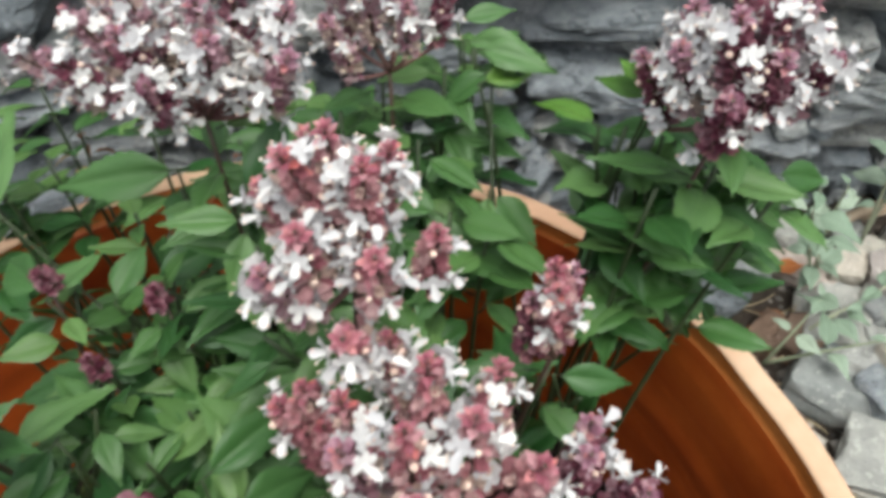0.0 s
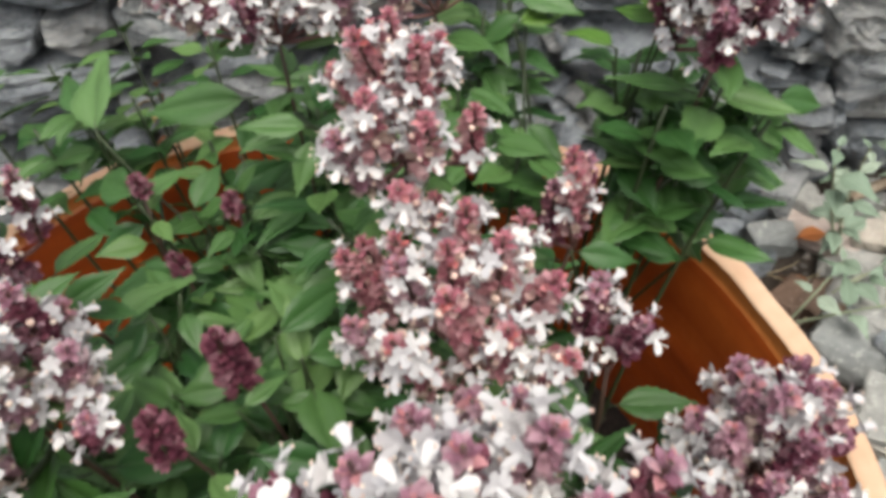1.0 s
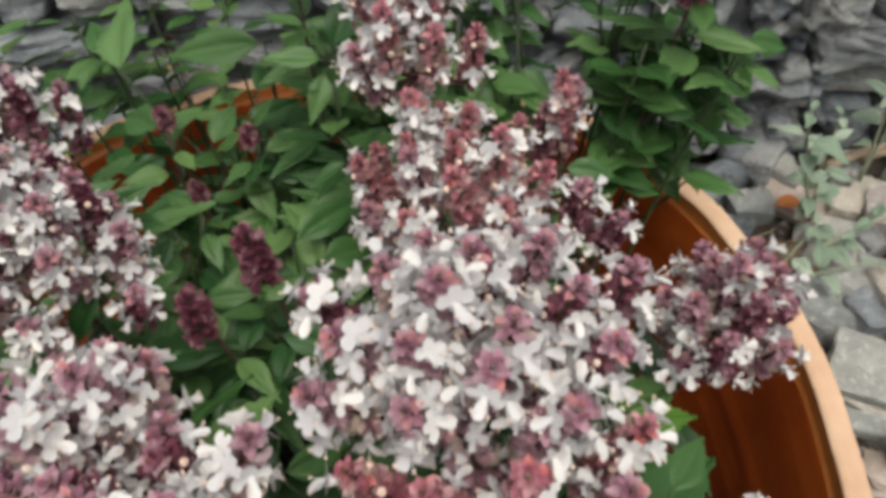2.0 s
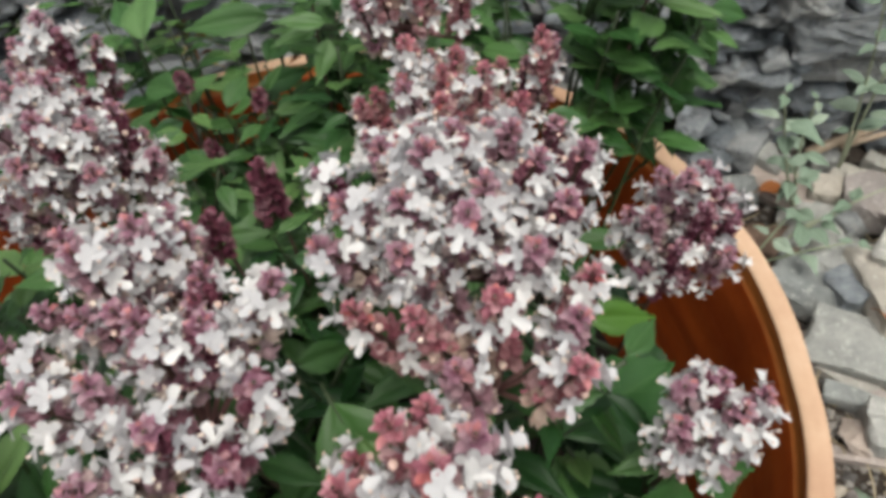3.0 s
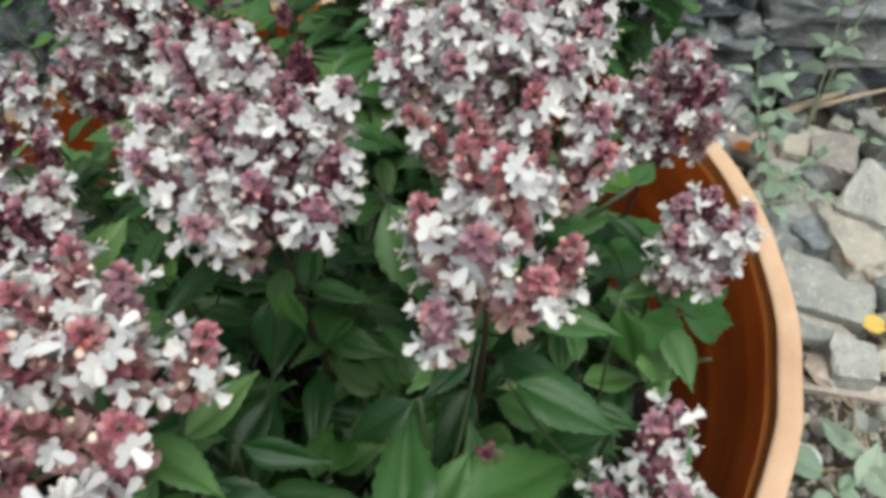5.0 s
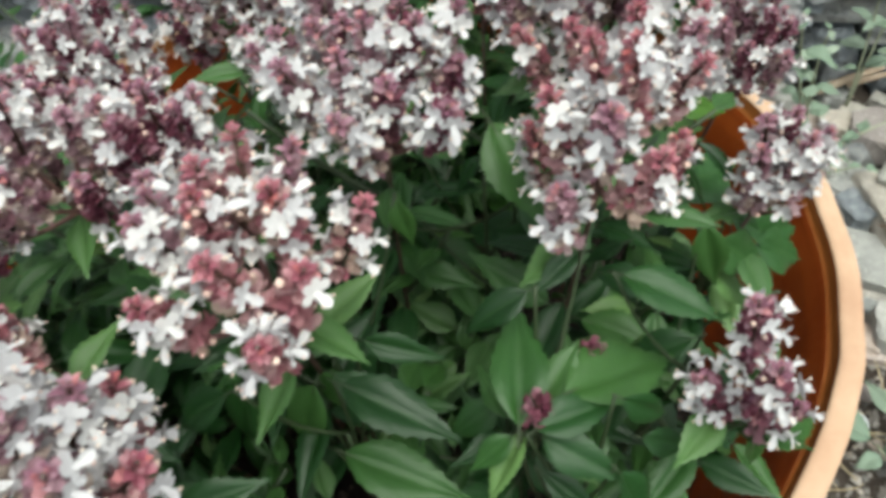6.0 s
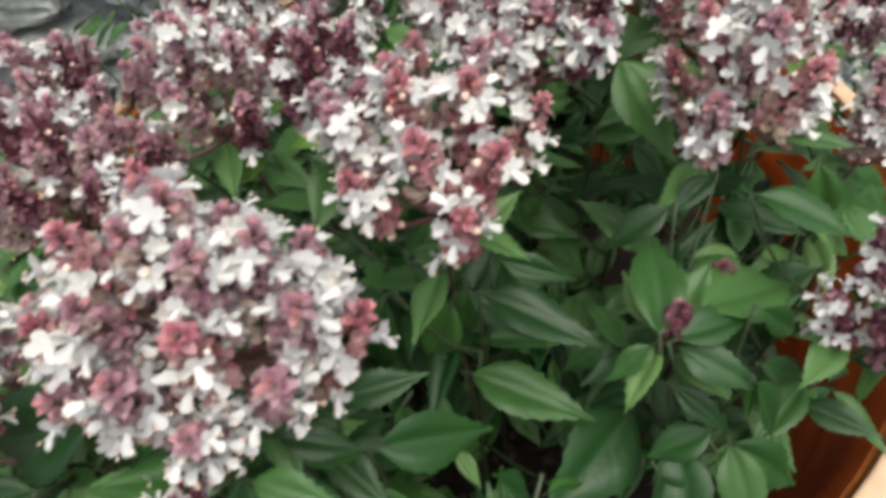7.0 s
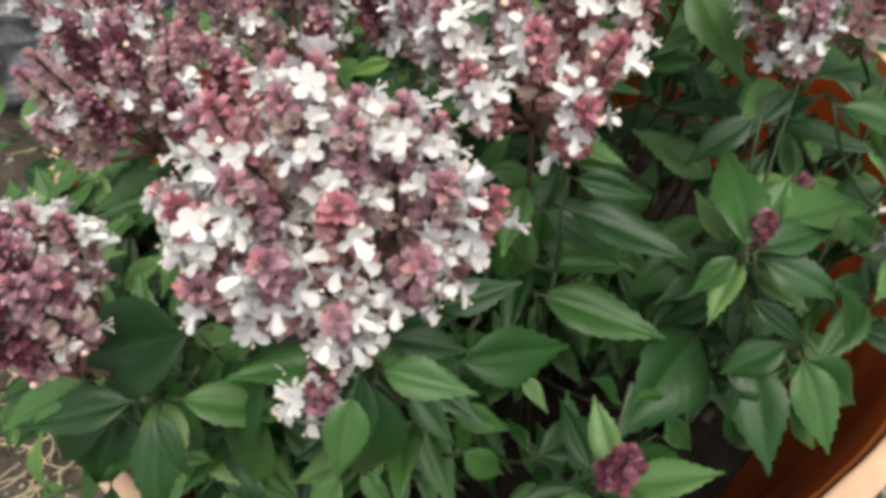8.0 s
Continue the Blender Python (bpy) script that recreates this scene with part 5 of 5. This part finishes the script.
loose_stone(0.357, 0.363, 0.060, 0.035, 0.045, 25, SLATE, "large dark slate stone at the foot of the wall")
loose_stone(0.312, 0.378, 0.055, 0.030, 0.040, -10, SLATE, "dark slate rubble at the foot of the wall")
loose_stone(0.407, 0.178, 0.050, 0.026, 0.020, -50, PALESTONE, "flat pale stone beside the pot")
loose_stone(0.402, 0.103, 0.045, 0.022, 0.016, 60, GREYSTONE, "flat grey stone beside the pot")


srnd = random.Random(44)
for i in range(26):
    x, y = srnd.uniform(0.46, 0.66), srnd.uniform(0.20, 0.40)
    s = srnd.uniform(0.018, 0.036)
    loose_stone(x, y, s * 1.3, s, s * srnd.uniform(0.9, 1.6), srnd.uniform(0, 180), srnd.choice((PALESTONE, PALESTONE, GREYSTONE, SLATE)), "small broken stone among larger ones")
for i in range(14):
    x, y = srnd.uniform(0.40, 0.60), srnd.uniform(-0.06, 0.10)
    s = srnd.uniform(0.010, 0.020)
    loose_stone(x, y, s * 1.3, s, s * 0.8, srnd.uniform(0, 180), srnd.choice((PALESTONE, PINKSTONE, GREYSTONE, BROWNSTONE)), "small stone chip on dark earth")


def pebble(x, y, sx, sy, sz, mat, label, name="pebble"):
    """A rounded pebble half sunk in the earth."""
    stone_count[0] += 1
    bm = bmesh.new()
    bmesh.ops.create_icosphere(bm, subdivisions=3, radius=0.5)
    for v in bm.verts:
        v.co *= 1 + 0.16 * noise.noise(v.co * 2.2 + Vector((stone_count[0], 0, 0)))
        v.co.z += 0.42
    m = pose(x, y, ground_height(x, y) - 0.002, 0, 0, stone_count[0] * 47) @ Matrix.Diagonal((sx, sy, sz, 1))
    thing(name, m, label, "pebble", "pebbles beside the pot", data=mesh_from(name, bm, mat, smooth=True))


pebble(0.407, -0.033, 0.026, 0.034, 0.022, WHITESTONE, "smooth white egg-shaped pebble beside the pot")
pebble(0.434, -0.003, 0.020, 0.016, 0.012, PINKSTONE, "small tan pebble on dark earth")
pebble(0.412, -0.007, 0.022, 0.018, 0.010, GREYSTONE, "small grey pebble on dark earth")
pebble(0.457, -0.022, 0.015, 0.012, 0.009, PINKSTONE, "small tan pebble on dark earth")
pebble(0.402, 0.035, 0.018, 0.014, 0.011, BROWNSTONE, "small brown pebble on dark earth")
pebble(0.482, -0.005, 0.014, 0.018, 0.010, GREYSTONE, "small grey pebble on dark earth")


def grit():
    """Countless small stone chips strewn over the earth."""
    rnd = random.Random(9)
    verts, faces = [], []
    for i in range(5600):
        a = rnd.random()
        x, y = (rnd.uniform(0.3, 0.95), rnd.uniform(-0.25, 0.44)) if a < 0.65 else (rnd.uniform(-0.9, 0.4), rnd.uniform(-0.5, 0.44))
        if i >= 4200:
            x, y = rnd.uniform(0.3, 0.62), rnd.uniform(-0.22, 0.12)
        if math.hypot(x, y) < 0.232:
            continue
        s = rnd.choice((0.002, 0.003, 0.004, 0.006)) * rnd.uniform(0.7, 1.4)
        z = ground_height(x, y)
        t = rnd.random() * 6.3
        n = len(verts)
        for k in range(4):
            r = s * rnd.uniform(0.7, 1.2)
            verts.append((x + r * math.cos(t + k * 1.57), y + r * math.sin(t + k * 1.57), z + s * rnd.uniform(-0.1, 0.2)))
        verts.append((x + s * rnd.uniform(-0.4, 0.4), y + s * rnd.uniform(-0.4, 0.4), z + s * rnd.uniform(0.5, 1.0)))
        faces += [(n, n + 1, n + 4), (n + 1, n + 2, n + 4), (n + 2, n + 3, n + 4), (n + 3, n, n + 4)]
    me = bpy.data.meshes.new("grit")
    me.from_pydata(verts, [], faces)
    me.materials.append(GRIT)
    thing("grit", (0, 0, 0), "small grey and tan stone chips strewn on earth", "gravel", kind="stuff", data=me)


grit()


def straw():
    """Dry grass stalks and bits lying on the ground around the pot."""
    rnd = random.Random(12)
    bm = bmesh.new()
    for i in range(900):
        where = rnd.random()
        if where < 0.62:
            x, y = rnd.uniform(-0.6, -0.2), rnd.uniform(-0.55, 0.15)
        elif where < 0.8:
            x, y = rnd.uniform(-0.6, 0.1), rnd.uniform(0.31, 0.43)
        else:
            x, y = rnd.uniform(0.32, 0.7), rnd.uniform(-0.1, 0.4)
        if math.hypot(x, y) < 0.26:
            continue
        a, le = rnd.random() * 6.3, rnd.uniform(0.015, 0.07)
        z = ground_height(x, y) + 0.001 + rnd.random() * 0.008
        p0 = Vector((x, y, z))
        p2 = p0 + Vector((math.cos(a) * le, math.sin(a) * le, rnd.uniform(-0.004, 0.012)))
        tube(bm, bend(p0, (p0 + p2) / 2 + Vector((rnd.uniform(-0.3, 0.3) * le, rnd.uniform(-0.3, 0.3) * le, 0.004)), p2, 4), [0.0007, 0.0008, 0.0007, 0.0004], 4)
    thing("straw", (0, 0, 0), "dry pale straw and grass bits on the ground", "straw", kind="stuff", data=mesh_from("straw", bm, STRAW))


straw()


def dead_leaf(x, y, z, length, rz, tilt, mat, label, curl=0.3, width=0.3):
    me = leaf_mesh("dead_leaf", int(1000 * x), width, 0.8, curl, 0.06, (mat, mat), teeth=0.02)
    thing("dead_leaf", pose(x, y, z, tilt, 0, rz) @ Matrix.Diagonal((length, length, length, 1)), label, "dead leaf", data=me)


dead_leaf(0.444, 0.345, 0.030, 0.036, 8, 10, ORANGELEAF, "curled orange dead leaf among the stones", 0.15, 0.24)
dead_leaf(0.422, 0.308, 0.012, 0.040, -50, 15, BROWNLEAF, "curled brown dead leaf beside the pot", 0.35)
dead_leaf(0.504, 0.168, 0.040, 0.040, -35, -12, BROWNLEAF, "curled reddish brown dead leaf on a slab", 0.45, 0.34)
dead_leaf(0.505, 0.098, 0.016, 0.034, -14, 8, YELLOWLEAF, "bright yellow fallen leaf on the stones", 0.2, 0.3)
dead_leaf(0.402, 0.273, 0.010, 0.030, 70, 0, ORANGELEAF, "small orange dead leaf beside the pot", 0.3)
dead_leaf(-0.030, 0.330, 0.010, 0.045, 30, 0, BROWNLEAF, "curled brown dead leaf behind the pot", 0.4)


def stick(a, b, r, label):
    a, b = Vector(a), Vector(b)
    bm = bmesh.new()
    tube(bm, bend(Vector(), (b - a) / 2 + Vector((0.004, 0.003, 0.002)), b - a, 6), [r, r * 1.1, r, r * 0.9, r * 0.8, r * 0.6], 7)
    thing("stick", a, label, "stick", data=mesh_from("stick", bm, WOOD, smooth=True))


stick((0.502, 0.375, 0.052), (0.588, 0.398, 0.060), 0.0055, "short weathered stick lying on stones")
stick((0.542, 0.383, 0.050), (0.647, 0.391, 0.066), 0.0035, "thin weathered stick lying on stones")


def weed(seed, base, ends, label, size, gap=0.022, thick=0.0018):
    """A thin pale weed: stems from one base, with small soft grey-green leaves."""
    rnd = random.Random(seed)
    base = Vector(base)
    plant = thing("weed", base, label, "weed", "weeds among the stones")
    for end in ends:
        end = Vector(end)
        mid = (base + end) / 2 + Vector((rnd.uniform(-0.015, 0.015), rnd.uniform(-0.015, 0.015), 0.02))
        curve = bend(base, mid, end, 9)
        stem_part(plant, curve, thick, thick * 0.5, WEEDSTEM)
        total = (end - base).length
        n = max(2, int(total / gap))
        turn = rnd.random() * 6
        for i in range(1, n + 1):
            p = curve[min(8, round(8 * i / n))]
            for k in (0, 1):
                a = turn + k * math.pi + rnd.uniform(-0.4, 0.4)
                le = size * rnd.uniform(0.6, 1.15) * (0.55 if i == n else 1)
                way = Vector((math.cos(a), math.sin(a), rnd.uniform(-0.1, 0.45))).normalized()
                add_leaf(plant, p + way * le * 0.15, p + way * le * 1.15, (rnd.uniform(-0.3, 0.3), rnd.uniform(-0.5, 0.1), 1), rnd.choice(WEED_LEAVES))
            turn += 1.57 + rnd.uniform(-0.4, 0.4)


weed(1, (0.482, 0.328, 0.01), ((0.399, 0.275, 0.237), (0.452, 0.313, 0.190), (0.437, 0.303, 0.120)), "tall thin grey-green weed among the stones", 0.031, 0.045)
weed(2, (0.542, 0.368, 0.02), ((0.507, 0.358, 0.260), (0.572, 0.378, 0.340)), "tall thin grey-green weed at the foot of the wall", 0.033, 0.055)
weed(3, (0.437, 0.268, 0.01), ((0.582, 0.313, 0.060), (0.502, 0.283, 0.050)), "low sprawling grey-green weed over pale stones", 0.031, 0.05)
weed(4, (0.407, 0.253, 0.01), ((0.452, 0.278, 0.075), (0.502, 0.238, 0.060)), "low sprawling grey-green weed beside the pot", 0.03, 0.04)
weed(5, (0.427, -0.062, 0.0), ((0.452, -0.047, 0.030), (0.412, -0.077, 0.030), (0.442, -0.092, 0.025)), "low broad-leaved grey-green weed on dark earth", 0.045, 0.02)
weed(6, (0.387, -0.147, 0.0), ((0.407, -0.127, 0.030), (0.372, -0.167, 0.030)), "low broad-leaved grey-green weed on dark earth", 0.035, 0.02)

finish_stems([ob for ob in bpy.data.objects if ob.name in BRANCHES])


# ---- pieces of the wall, last ----
def build_courses():
    rnd = random.Random(5)
    pool = [(stone_mesh(400 + i, 1, 1, 1, 20, 0.05, 0.75)) for i in range(14)]
    pool = [mesh_from("stone", b, SLATE) for b in pool]
    z = 0.0
    while z < 0.45:
        h = rnd.uniform(0.028, 0.062)
        x = -0.95 + rnd.uniform(0, 0.1)
        while x < 1.15:
            le = rnd.uniform(0.05, 0.17)
            if rnd.random() < (0.45 if 0.14 < x < 0.36 and z < 0.24 else 0.86):
                hh = h * rnd.uniform(0.75, 1.05)
                m = pose(x + le / 2, 0.475 + rnd.uniform(-0.012, 0.012), z, rnd.uniform(-5, 5), rnd.uniform(-4, 4), rnd.uniform(-9, 9)) @ Matrix.Diagonal((le * 0.98, 0.1, hh, 1))
                part("stone", rnd.choice(pool), m, wall)
            x += le + rnd.uniform(0.0, 0.012)
        z += h + rnd.uniform(0.001, 0.006)


build_courses()


def rubble():
    """Broken slate bits where the mortar has crumbled at the foot of the wall."""
    rnd = random.Random(21)
    pool = [mesh_from("stone", stone_mesh(450 + i, 1, 1, 1, 14, 0.05, 0.5), SLATE) for i in range(6)]
    for i in range(130):
        x, z = rnd.uniform(0.14, 0.50), rnd.uniform(0.0, 0.24)
        s = rnd.uniform(0.010, 0.036)
        m = pose(x, 0.450 - 0.035 * (1 - z / 0.24) + rnd.uniform(-0.008, 0.008), z, rnd.uniform(-40, 40), rnd.uniform(-40, 40), rnd.uniform(0, 360)) @ Matrix.Diagonal((s * 1.3, s, s * 0.6, 1))
        part("stone", rnd.choice(pool), m, wall)


rubble()


def far_courses():
    """The same slates where the wall runs on to both sides and up to its top, in one mesh."""
    rnd = random.Random(31)
    pool = []
    for i in range(8):
        bm = stone_mesh(430 + i, 1, 1, 1, 14, 0.05, 0.8)
        bm.verts.index_update()
        pool.append(([v.co.copy() for v in bm.verts], [[v.index for v in f.verts] for f in bm.faces]))
        bm.free()
    verts, faces = [], []
    z = 0.0
    while z < 0.62:
        h = rnd.uniform(0.03, 0.065)
        x = -2.58
        while x < 2.7:
            le = rnd.uniform(0.08, 0.22)
            if z > 0.45 or x + le < -0.97 or x > 1.2:
                m = pose(x + le / 2, (0.515 if z > 0.45 else 0.475) + rnd.uniform(-0.012, 0.012), z, rnd.uniform(-4, 4), rnd.uniform(-3, 3), rnd.uniform(-6, 6)) @ Matrix.Diagonal((le * 0.98, 0.1, h * rnd.uniform(0.8, 1.05), 1))
                vs, fs = rnd.choice(pool)
                n = len(verts)
                verts += [tuple(m @ v) for v in vs]
                faces += [[n + k for k in f] for f in fs]
            x += le + rnd.uniform(0.0, 0.012)
        z += h + rnd.uniform(0.001, 0.006)
    me = bpy.data.meshes.new("far_stones")
    me.from_pydata(verts, [], faces)
    me.materials.append(SLATE)
    tagged(part("far_stones", me, Matrix(), wall), "flat dark slates where the wall runs on", kind="stuff")


far_courses()
